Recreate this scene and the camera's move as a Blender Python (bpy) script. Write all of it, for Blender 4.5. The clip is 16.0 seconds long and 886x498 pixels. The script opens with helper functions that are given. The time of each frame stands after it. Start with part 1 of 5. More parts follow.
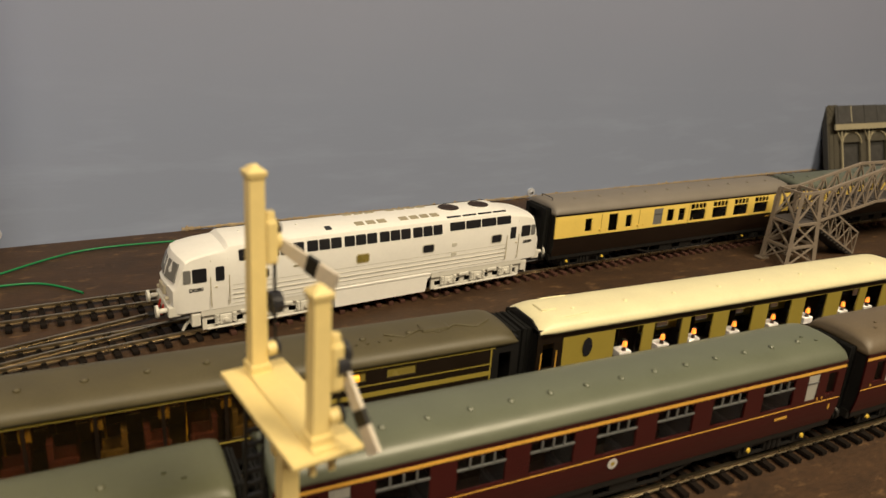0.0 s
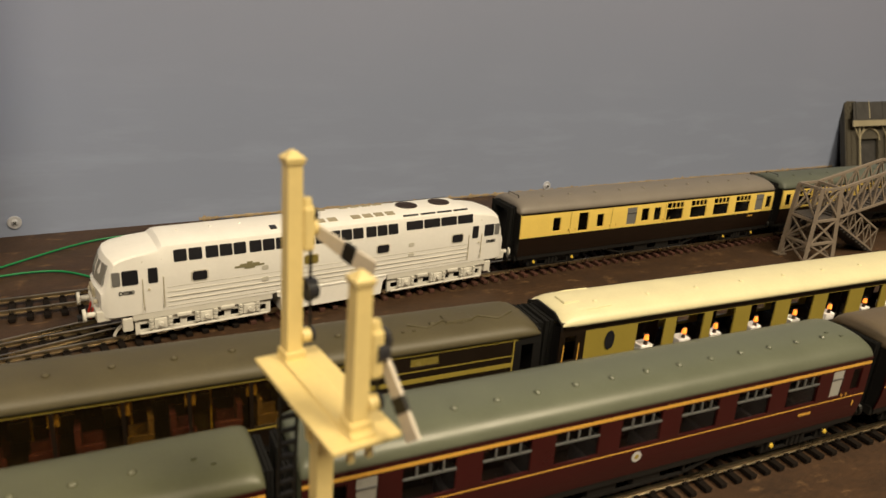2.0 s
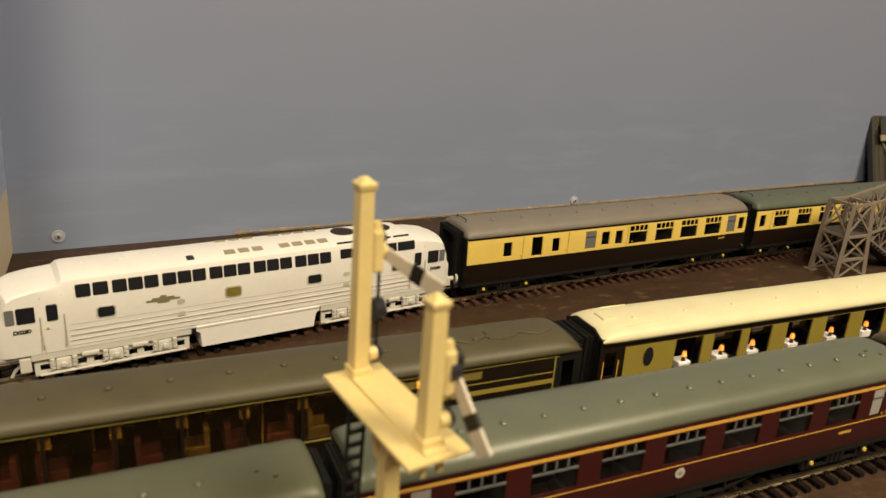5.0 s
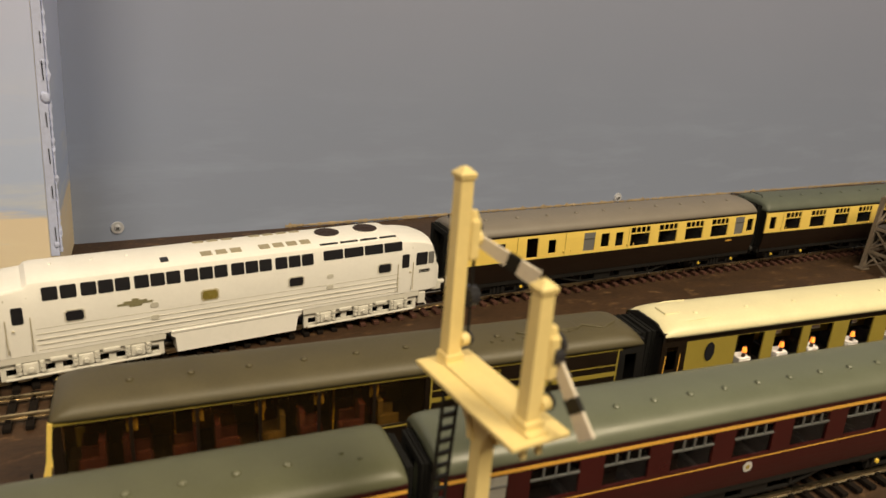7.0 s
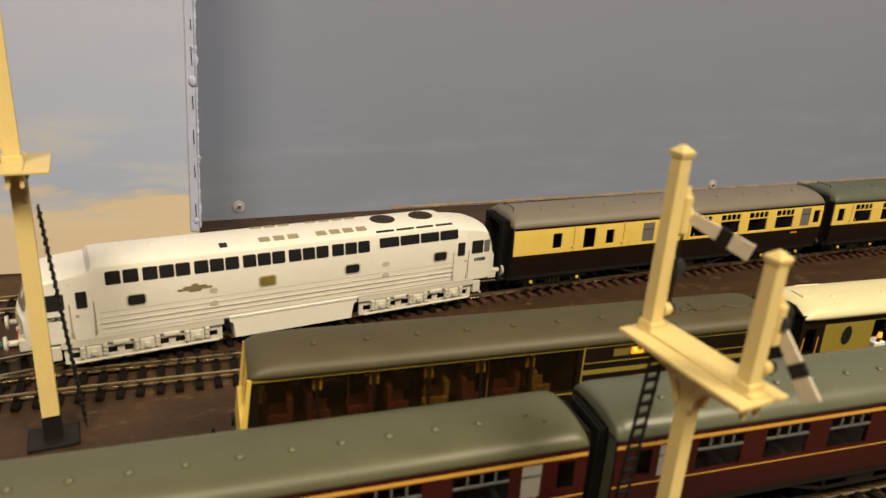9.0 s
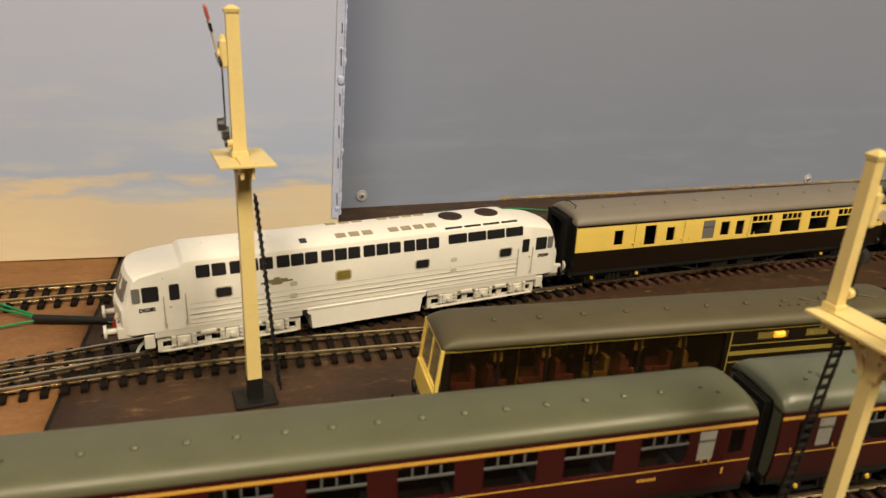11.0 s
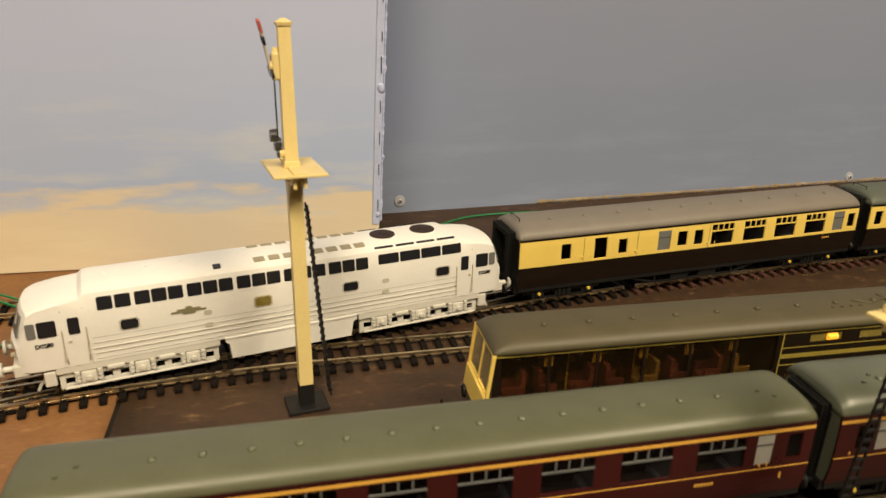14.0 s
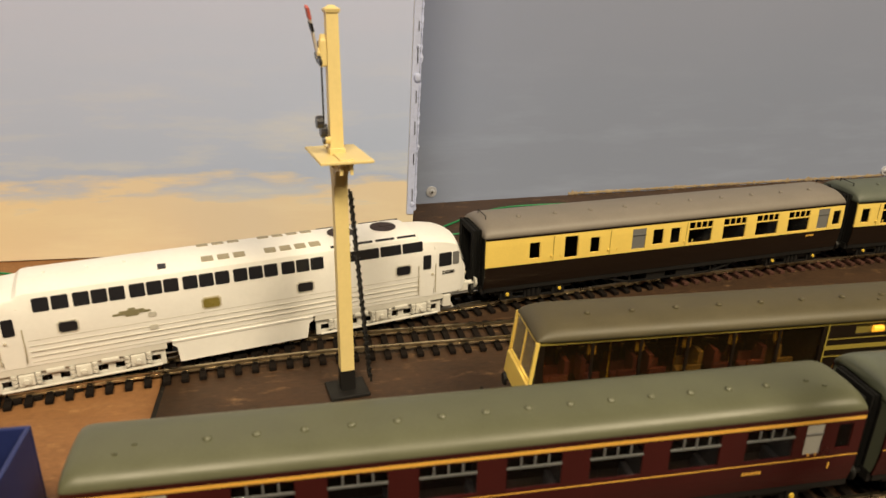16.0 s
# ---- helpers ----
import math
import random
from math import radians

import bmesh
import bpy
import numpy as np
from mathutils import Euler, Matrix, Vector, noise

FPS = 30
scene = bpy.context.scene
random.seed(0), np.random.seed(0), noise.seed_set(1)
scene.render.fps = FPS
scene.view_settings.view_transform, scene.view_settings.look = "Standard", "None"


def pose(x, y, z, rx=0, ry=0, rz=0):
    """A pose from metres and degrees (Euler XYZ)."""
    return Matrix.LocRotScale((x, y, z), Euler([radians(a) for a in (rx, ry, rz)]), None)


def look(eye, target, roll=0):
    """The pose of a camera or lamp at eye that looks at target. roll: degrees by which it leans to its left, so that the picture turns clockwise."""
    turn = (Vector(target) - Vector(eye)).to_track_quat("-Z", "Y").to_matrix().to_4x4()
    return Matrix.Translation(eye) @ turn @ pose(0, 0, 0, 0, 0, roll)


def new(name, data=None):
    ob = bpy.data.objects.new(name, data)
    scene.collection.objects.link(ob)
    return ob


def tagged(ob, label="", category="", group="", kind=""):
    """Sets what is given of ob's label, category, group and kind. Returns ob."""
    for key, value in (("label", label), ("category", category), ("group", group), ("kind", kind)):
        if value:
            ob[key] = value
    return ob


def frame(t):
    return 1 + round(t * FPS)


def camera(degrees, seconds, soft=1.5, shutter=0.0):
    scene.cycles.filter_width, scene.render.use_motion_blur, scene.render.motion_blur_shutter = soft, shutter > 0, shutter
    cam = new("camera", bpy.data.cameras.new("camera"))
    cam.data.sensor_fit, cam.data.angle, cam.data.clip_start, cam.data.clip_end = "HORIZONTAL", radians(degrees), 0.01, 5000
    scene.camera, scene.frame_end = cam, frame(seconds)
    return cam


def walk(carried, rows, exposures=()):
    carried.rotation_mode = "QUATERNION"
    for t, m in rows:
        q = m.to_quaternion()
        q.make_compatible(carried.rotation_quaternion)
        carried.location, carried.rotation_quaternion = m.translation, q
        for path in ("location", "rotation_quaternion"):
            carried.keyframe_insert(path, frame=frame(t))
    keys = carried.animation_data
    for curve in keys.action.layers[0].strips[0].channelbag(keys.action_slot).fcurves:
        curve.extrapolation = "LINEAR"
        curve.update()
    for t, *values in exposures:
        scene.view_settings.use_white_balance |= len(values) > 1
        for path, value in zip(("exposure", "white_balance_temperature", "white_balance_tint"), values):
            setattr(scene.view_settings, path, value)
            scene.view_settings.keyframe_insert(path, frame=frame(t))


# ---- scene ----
cam = camera(63.1, 16.0, soft=1.5)
PATH = [
    (0, (-0.04, -0.176, 0.191), (0.818, 1.502, -0.478), 4.2),
    (0.5, (-0.042, -0.176, 0.19), (0.812, 1.503, -0.482), 4.5),
    (1, (-0.043, -0.175, 0.189), (0.808, 1.504, -0.488), 4.6),
    (1.5, (-0.044, -0.174, 0.188), (0.802, 1.504, -0.497), 4.6),
    (2, (-0.046, -0.173, 0.189), (0.791, 1.509, -0.497), 4.6),
    (2.5, (-0.045, -0.173, 0.19), (0.787, 1.513, -0.492), 4.4),
    (3, (-0.045, -0.173, 0.192), (0.786, 1.516, -0.484), 4.4),
    (3.5, (-0.045, -0.173, 0.193), (0.784, 1.517, -0.479), 4.3),
    (4, (-0.049, -0.173, 0.193), (0.774, 1.523, -0.475), 4.3),
    (6.5, (-0.071, -0.172, 0.192), (0.678, 1.561, -0.468), 4.2),
    (7, (-0.077, -0.171, 0.191), (0.654, 1.565, -0.48), 4.2),
    (7.5, (-0.091, -0.17, 0.19), (0.61, 1.574, -0.492), 4.1),
    (8, (-0.104, -0.17, 0.189), (0.552, 1.585, -0.51), 3.8),
    (8.5, (-0.118, -0.17, 0.19), (0.499, 1.597, -0.516), 3.8),
    (9, (-0.123, -0.17, 0.189), (0.476, 1.6, -0.524), 3.8),
    (9.5, (-0.134, -0.169, 0.188), (0.43, 1.606, -0.538), 3.6),
    (10, (-0.154, -0.176, 0.191), (0.375, 1.606, -0.548), 3.6),
    (12.5, (-0.193, -0.188, 0.199), (0.228, 1.617, -0.553), 2.3),
    (13, (-0.19, -0.185, 0.199), (0.223, 1.622, -0.55), 2.0),
    (13.5, (-0.191, -0.185, 0.2), (0.216, 1.625, -0.548), 1.8),
    (14, (-0.192, -0.185, 0.199), (0.208, 1.627, -0.546), 1.7),
    (14.5, (-0.195, -0.184, 0.199), (0.194, 1.629, -0.55), 1.6),
    (15, (-0.196, -0.183, 0.198), (0.182, 1.631, -0.554), 1.6),
    (15.5, (-0.202, -0.185, 0.197), (0.164, 1.63, -0.559), 1.6),
    (16, (-0.203, -0.185, 0.196), (0.147, 1.632, -0.564), 1.6),
]
cam.data.dof.use_dof, cam.data.dof.focus_distance, cam.data.dof.aperture_fstop = True, 0.46, 17.0
walk(cam, [(t, look(e, g, r)) for t, e, g, r in PATH], exposures=[(0.0, 0.0), (10.0, 0.03), (12.5, 0.11), (14.5, 0.12), (15.5, 0.18), (16.0, 0.20)])

# ---------------------------------------------------------------- room light
RAIL = 0.005
world = bpy.data.worlds.new("room_world")
scene.world = world
world.use_nodes = True
world.node_tree.nodes["Background"].inputs[0].default_value = (0.9, 0.8, 0.7, 1)
world.node_tree.nodes["Background"].inputs[1].default_value = 0.004


def ceiling_lamp(x, y, z, size, watts, colour):
    data = bpy.data.lights.new("ceiling_lamp", "AREA")
    data.shape, data.size, data.energy, data.color = "DISK", size, watts, colour
    ob = new("ceiling_lamp", data)
    ob.location = (x, y, z)
    return ob


WARM = (1.0, 0.830, 0.563)
ceiling_lamp(0.80, -0.92, 1.46, 0.80, 42.0, WARM)
ceiling_lamp(-0.52, -0.88, 1.46, 0.60, 28.5, WARM)
scene.view_settings.exposure = 0.0


# ---------------------------------------------------------------- materials
def node_mat(name):
    m = bpy.data.materials.new(name)
    m.use_nodes = True
    nt = m.node_tree
    return m, nt, nt.nodes["Principled BSDF"]


def link(nt, a, b):
    nt.links.new(a, b)


def noise_node(nt, coord, scale, detail=4.0, rough=0.6):
    n = nt.nodes.new("ShaderNodeTexNoise")
    n.inputs["Scale"].default_value = scale
    n.inputs["Detail"].default_value = detail
    n.inputs["Roughness"].default_value = rough
    link(nt, coord, n.inputs["Vector"])
    return n.outputs["Fac"]


def ramp_node(nt, fac, stops):
    r = nt.nodes.new("ShaderNodeValToRGB")
    while len(r.color_ramp.elements) < len(stops):
        r.color_ramp.elements.new(0.5)
    for e, (p, c) in zip(r.color_ramp.elements, stops):
        e.position, e.color = p, (*c, 1)
    link(nt, fac, r.inputs["Fac"])
    return r.outputs["Color"]


def mix_node(nt, fac, a, b, mode="MIX"):
    m = nt.nodes.new("ShaderNodeMix")
    m.data_type, m.blend_type = "RGBA", mode
    for value, socket in ((fac, m.inputs[0]), (a, m.inputs[6]), (b, m.inputs[7])):
        if isinstance(value, (int, float)):
            socket.default_value = value
        elif isinstance(value, tuple):
            socket.default_value = (*value, 1)
        else:
            link(nt, value, socket)
    return m.outputs[2]


def bump_node(nt, bsdf, height, distance, strength=0.6):
    b = nt.nodes.new("ShaderNodeBump")
    b.inputs["Strength"].default_value = strength
    b.inputs["Distance"].default_value = distance
    link(nt, height, b.inputs["Height"])
    link(nt, b.outputs["Normal"], bsdf.inputs["Normal"])


def paint(name, colour, rough=0.45, metal=0.0, fine=900.0, coarse=60.0, vary=0.18, bump=0.00004, per_piece=0.0, spec=0.5):
    """A painted or moulded surface with fine grain and coarse dirt."""
    m, nt, bsdf = node_mat(name)
    co = nt.nodes.new("ShaderNodeTexCoord").outputs["Object"]
    f, c = noise_node(nt, co, fine), noise_node(nt, co, coarse)
    dark = tuple(v * (1 - vary) for v in colour)
    light = tuple(min(1, v * (1 + vary * 0.5)) for v in colour)
    col = ramp_node(nt, c, [(0.3, dark), (0.7, light)])
    col = mix_node(nt, 0.35, col, ramp_node(nt, f, [(0.35, dark), (0.65, light)]))
    if per_piece:
        info = nt.nodes.new("ShaderNodeObjectInfo")
        col = mix_node(nt, per_piece, col, ramp_node(nt, info.outputs["Random"], [(0, tuple(v * 0.55 for v in colour)), (1, tuple(min(1, v * 1.5) for v in colour))]))
    link(nt, col, bsdf.inputs["Base Color"])
    mr = nt.nodes.new("ShaderNodeMapRange")
    mr.inputs["To Min"].default_value, mr.inputs["To Max"].default_value = max(0.02, rough - 0.1), min(1, rough + 0.12)
    link(nt, c, mr.inputs["Value"])
    link(nt, mr.outputs["Result"], bsdf.inputs["Roughness"])
    bsdf.inputs["Metallic"].default_value = metal
    bsdf.inputs["Specular IOR Level"].default_value = spec
    if bump:
        bump_node(nt, bsdf, f, bump)
    return m


def glass(name, colour=(0.95, 0.95, 0.95), rough=0.03, clear=1.0):
    m, nt, bsdf = node_mat(name)
    bsdf.inputs["Base Color"].default_value = (*colour, 1)
    bsdf.inputs["Roughness"].default_value = rough
    bsdf.inputs["Transmission Weight"].default_value = clear
    bsdf.inputs["IOR"].default_value = 1.15
    return m


def glow(name, colour, strength):
    m, nt, bsdf = node_mat(name)
    bsdf.inputs["Base Color"].default_value = (*colour, 1)
    bsdf.inputs["Emission Color"].default_value = (*colour, 1)
    bsdf.inputs["Emission Strength"].default_value = strength
    return m


def board_mat(name, dark, mid, light, scale):
    """Worn brown paint on a baseboard, with scuffs that show the wood."""
    m, nt, bsdf = node_mat(name)
    tc = nt.nodes.new("ShaderNodeTexCoord")
    mp = nt.nodes.new("ShaderNodeMapping")
    mp.inputs["Scale"].default_value = (1.0, 2.2, 1.0)
    link(nt, tc.outputs["Object"], mp.inputs["Vector"])
    co = mp.outputs["Vector"]
    a, b, c = noise_node(nt, co, scale, 6), noise_node(nt, co, scale * 9, 5, 0.7), noise_node(nt, co, scale * 2.3, 8, 0.75)
    col = ramp_node(nt, a, [(0.3, dark), (0.7, mid)])
    col = mix_node(nt, 0.5, col, ramp_node(nt, b, [(0.35, dark), (0.7, mid)]))
    spots = ramp_node(nt, c, [(0.56, (0, 0, 0)), (0.70, (1, 1, 1))])
    sep = nt.nodes.new("ShaderNodeMath")
    sep.operation, sep.inputs[1].default_value = "MULTIPLY", 0.55
    link(nt, spots, sep.inputs[0])
    link(nt, mix_node(nt, sep.outputs[0], col, light), bsdf.inputs["Base Color"])
    bsdf.inputs["Roughness"].default_value = 0.62
    bump_node(nt, bsdf, b, 0.0004)
    return m


M_BOARD = board_mat("brown_painted_board", (0.022, 0.0110, 0.0052), (0.072, 0.0350, 0.0150), (0.30, 0.170, 0.078), 24)
M_WOOD = board_mat("bare_chipboard", (0.16, 0.070, 0.024), (0.31, 0.148, 0.055), (0.46, 0.255, 0.105), 30)


def sky_wall(name, low, mid, high, sand=None):
    """A hand-painted sky on a backscene board, with a brushed sand-coloured band at the foot."""
    m, nt, bsdf = node_mat(name)
    geo = nt.nodes.new("ShaderNodeTexCoord")
    sep = nt.nodes.new("ShaderNodeSeparateXYZ")
    link(nt, geo.outputs["Object"], sep.inputs[0])
    mp = nt.nodes.new("ShaderNodeMapping")
    mp.inputs["Scale"].default_value = (1.0, 1.0, 5.5)
    link(nt, geo.outputs["Object"], mp.inputs["Vector"])
    brush = noise_node(nt, mp.outputs["Vector"], 9, 5, 0.6)
    soft = noise_node(nt, geo.outputs["Object"], 4, 3, 0.5)
    add = nt.nodes.new("ShaderNodeMath")
    add.operation = "MULTIPLY_ADD"
    add.inputs[1].default_value = 0.09
    link(nt, brush, add.inputs[0])
    link(nt, sep.outputs["Z"], add.inputs[2])
    mr = nt.nodes.new("ShaderNodeMapRange")
    mr.inputs["From Min"].default_value, mr.inputs["From Max"].default_value = 0.0, 0.40
    link(nt, add.outputs[0], mr.inputs["Value"])
    stops = [(0.0, low), (0.32, mid), (0.8, high)]
    if sand:
        stops = [(0.0, sand), (0.215, sand), (0.245, low), (0.42, mid), (0.85, high)]
    col = ramp_node(nt, mr.outputs["Result"], stops)
    wisp = ramp_node(nt, brush, [(0.5, (0, 0, 0)), (0.78, (0.6, 0.6, 0.6))])
    band = nt.nodes.new("ShaderNodeMapRange")
    band.inputs["From Min"].default_value, band.inputs["From Max"].default_value = 0.14, 0.05
    link(nt, sep.outputs["Z"], band.inputs["Value"])
    mul = nt.nodes.new("ShaderNodeMath")
    mul.operation = "MULTIPLY"
    link(nt, wisp, mul.inputs[0])
    link(nt, band.outputs["Result"], mul.inputs[1])
    col = mix_node(nt, mul.outputs[0], col, tuple(min(1, v * 1.25 + 0.02) for v in (sand or low)))
    col = mix_node(nt, ramp_node(nt, soft, [(0.3, (0, 0, 0)), (0.75, (0.35, 0.35, 0.35))]), col, tuple(v * 0.9 for v in mid))
    link(nt, col, bsdf.inputs["Base Color"])
    bsdf.inputs["Roughness"].default_value = 0.55
    bump_node(nt, bsdf, brush, 0.0004, 0.4)
    return m


M_SKY_GREY = sky_wall("grey_sky_paint", (0.265, 0.318, 0.465), (0.262, 0.310, 0.460), (0.283, 0.308, 0.448))
M_SKY_PALE = sky_wall("pale_sky_paint", (0.425, 0.525, 0.79), (0.475, 0.555, 0.82), (0.585, 0.585, 0.83), (0.86, 0.70, 0.45))
M_PLASTER = paint("flaking_white_filler", (0.50, 0.56, 0.83), 0.8, fine=300, coarse=40, bump=0.0006)
M_ROOM = paint("room_wall_paint", (0.19, 0.17, 0.15), 0.8, fine=60, coarse=3)
M_CEIL = paint("white_ceiling_paint", (0.34, 0.325, 0.30), 0.8, fine=60, coarse=3)
M_CARPET = paint("room_floor_covering", (0.10, 0.078, 0.062), 0.9, fine=200, coarse=4)
M_SLEEPER = paint("black_plastic_sleeper", (0.0085, 0.0058, 0.0045), 0.9, per_piece=0.3, spec=0.15)
M_SLEEPER_RUST = paint("rust_brown_sleeper", (0.065, 0.027, 0.019), 0.75, per_piece=0.35, spec=0.3)
M_RAIL = paint("nickel_silver_rail", (0.62, 0.52, 0.36), 0.28, metal=1.0, vary=0.3, bump=0)
M_RAIL_RUST = paint("rusty_rail", (0.16, 0.075, 0.045), 0.5, metal=0.4, vary=0.3)
M_WHITE = paint("matt_white_paint", (0.85, 0.84, 0.82), 0.42, fine=500, vary=0.05)
M_WHITE2 = paint("white_plastic", (0.66, 0.645, 0.60), 0.5, vary=0.08)
M_BLACKWIN = paint("dark_glazing", (0.018, 0.018, 0.022), 0.18, vary=0.1, bump=0)
M_BLACK = paint("satin_black", (0.010, 0.0095, 0.0095), 0.5, vary=0.3, spec=0.3)
M_FAN = paint("dark_brown_fan_grille", (0.030, 0.016, 0.012), 0.6)
M_BELLOWS = paint("black_rubber_bellows", (0.007, 0.007, 0.007), 0.85, spec=0.2)
M_ROOFGRILLE = paint("dull_beige_grille", (0.34, 0.30, 0.21), 0.6)
M_LINE = paint("grey_lining", (0.58, 0.56, 0.50), 0.5)
M_EMBLEM = paint("olive_grey_emblem", (0.23, 0.21, 0.12), 0.5)
M_YELLOWGLASS = paint("yellow_tinted_glazing", (0.22, 0.175, 0.042), 0.25)
M_GRILLE = paint("beige_grille", (0.52, 0.47, 0.36), 0.6)
M_RED = paint("red_paint", (0.42, 0.03, 0.02), 0.45)
M_CREAM = paint("cream_yellow_coach_paint", (0.84, 0.62, 0.15), 0.35, vary=0.07)
M_CHOC = paint("chocolate_coach_paint", (0.0115, 0.0058, 0.0034), 0.4, spec=0.3)
M_GREYROOF = paint("brown_grey_roof_paint", (0.20, 0.178, 0.155), 0.5, vary=0.12)
M_GREENROOF = paint("weathered_green_grey_roof", (0.10, 0.115, 0.092), 0.55, vary=0.2)
M_SILVERROOF = paint("silver_grey_roof_paint", (0.098, 0.103, 0.062), 0.40, vary=0.14)
# silver roof again, lightened to carry the right-hand lamp's light in its colour
M_LITROOF = paint("lamplit_silver_roof_paint", (0.122, 0.136, 0.099), 0.34, vary=0.12)
M_BROWNROOF = paint("dusty_brown_roof_paint", (0.13, 0.10, 0.066), 0.5, vary=0.2)
M_OLIVEROOF = paint("dusty_olive_roof_paint", (0.0816, 0.0686, 0.036), 0.5, vary=0.2)
M_MAROON = paint("maroon_coach_paint", (0.039, 0.0042, 0.0042), 0.30, vary=0.15, spec=0.4)
M_GOLD = paint("gold_lining", (0.72, 0.40, 0.07), 0.4, vary=0.1)
M_GLASS = glass("coach_window_glass")
# saloon's amber glow and dimness are put into this tint
M_AMBERGLASS = glass("amber_glow_tinted_glass", (0.42, 0.31, 0.16), 0.07, 0.99)
# diffuse haze in the end panes stands in for their pale reflections
M_ENDGLASS = glass("reflection_hazed_plastic", (0.62, 0.52, 0.34), 0.12, 0.80)
M_WINBAR = paint("silver_window_frame", (0.17, 0.175, 0.18), 0.35, metal=0.3)
M_CURTAIN = paint("amber_curtain", (0.30, 0.20, 0.035), 0.6)
M_DOORGLASS = paint("whited_lavatory_glass", (0.36, 0.36, 0.34), 0.3)
M_GREYGLASS = paint("grey_frosted_glass", (0.17, 0.17, 0.17), 0.3)
M_INTERIOR = paint("dark_coach_interior", (0.018, 0.013, 0.011), 0.8, spec=0.2)
M_GOLDSEAT = paint("old_gold_seat_cloth", (0.10, 0.066, 0.014), 0.8)
M_SEAT = paint("blue_grey_seat_cloth", (0.024, 0.024, 0.029), 0.85, spec=0.2)
M_REDSEAT = paint("red_seat_cloth", (0.058, 0.009, 0.013), 0.8)
M_AXLE = paint("yellow_axlebox_paint", (0.75, 0.52, 0.06), 0.4)
M_STEEL = paint("dull_steel", (0.35, 0.33, 0.30), 0.4, metal=0.8)
M_PULLCREAM = paint("ivory_roof_paint", (0.76, 0.705, 0.455), 0.4, vary=0.08)
M_OLIVE = paint("olive_buff_panel_paint", (0.30, 0.235, 0.045), 0.4, vary=0.1)
M_UMBER = paint("umber_brown_paint", (0.013, 0.0085, 0.0055), 0.35, spec=0.35)
M_LAMPGLOW = glow("amber_table_lamp_glow", (1.0, 0.25, 0.03), 1.3)
M_LAMPGLOW2 = glow("yellow_cabin_light_glow", (1.0, 0.44, 0.03), 0.8)
M_CLOTH = paint("white_tablecloth", (0.46, 0.45, 0.46), 0.7)
M_SIGNAL = paint("yellowed_cream_plastic", (0.76, 0.61, 0.27), 0.42, fine=600, vary=0.08)
M_ARMWHITE = paint("white_signal_arm", (0.62, 0.56, 0.48), 0.5)
M_ARMRED = paint("red_signal_arm", (0.55, 0.10, 0.07), 0.5)
M_BRIDGE = paint("grey_plastic_lattice", (0.25, 0.205, 0.165), 0.55, vary=0.15)
M_BRIDGEDECK = paint("dark_grey_steps", (0.07, 0.062, 0.06), 0.6)
M_WIRE = paint("green_wire_insulation", (0.01, 0.22, 0.07), 0.35)
M_BLUE = paint("dark_blue_paint", (0.02, 0.03, 0.13), 0.35)
M_STONE = paint("printed_stone_card", (0.085, 0.076, 0.058), 0.7, fine=400, coarse=90, vary=0.35)
M_TORN = paint("torn_buff_paper", (0.40, 0.31, 0.20), 0.85, fine=500, coarse=70, vary=0.45)
M_DARKCARD = paint("dark_printed_card", (0.035, 0.034, 0.033), 0.6)
M_SLATE = paint("dark_slate_card", (0.06, 0.058, 0.058), 0.6, coarse=120, vary=0.5)
M_CARDCREAM = paint("buff_printed_card", (0.36, 0.32, 0.22), 0.6)
M_SCREW = paint("galvanised_screw", (0.62, 0.64, 0.72), 0.4, metal=0.25)
M_GREYLENS = paint("dark_smoky_plastic", (0.03, 0.03, 0.035), 0.25)


# ---------------------------------------------------------------- mesh helpers
def finish(name, bm, material, smooth=False):
    bmesh.ops.recalc_face_normals(bm, faces=bm.faces)
    me = bpy.data.meshes.new(name)
    bm.to_mesh(me)
    bm.free()
    me.materials.append(material)
    if smooth:
        me.shade_smooth()
    return me


def part(name, bm, material, parent=None, label="", smooth=False):
    ob = new(name, finish(name, bm, material, smooth))
    if parent:
        ob.parent = parent
    if label:
        ob["label"] = label
    return ob


def shared(name, me, parent, m):
    ob = new(name, me)
    ob.parent = parent
    ob.matrix_basis = m
    return ob


def thing(name, m, label, category, group="", kind=""):
    ob = new(name)
    ob.empty_display_size = 0.01
    ob.matrix_basis = m
    return tagged(ob, label, category, group, kind)


def box(bm, x0, x1, y0, y1, z0, z1, bevel=0.0):
    v = [bm.verts.new((x, y, z)) for x in (x0, x1) for y in (y0, y1) for z in (z0, z1)]
    fs = [bm.faces.new([v[i] for i in q]) for q in ((0, 1, 3, 2), (4, 6, 7, 5), (0, 4, 5, 1), (2, 3, 7, 6), (0, 2, 6, 4), (1, 5, 7, 3))]
    if bevel:
        es = list({e for f in fs for e in f.edges})
        bmesh.ops.bevel(bm, geom=es, offset=bevel, segments=2, affect="EDGES", profile=0.5)
    return bm


def B(*a, bevel=0.0):
    return box(bmesh.new(), *a, bevel=bevel)


def cyl(bm, p, q, r0, r1=None, n=12):
    """A tapered rod from p to q."""
    p, q = Vector(p), Vector(q)
    d = q - p
    m = Matrix.Translation((p + q) / 2) @ d.to_track_quat("Z", "Y").to_matrix().to_4x4()
    bmesh.ops.create_cone(bm, cap_ends=True, segments=n, radius1=r0, radius2=r0 if r1 is None else r1, depth=d.length, matrix=m)
    return bm


def C(p, q, r0, r1=None, n=12):
    return cyl(bmesh.new(), p, q, r0, r1, n)


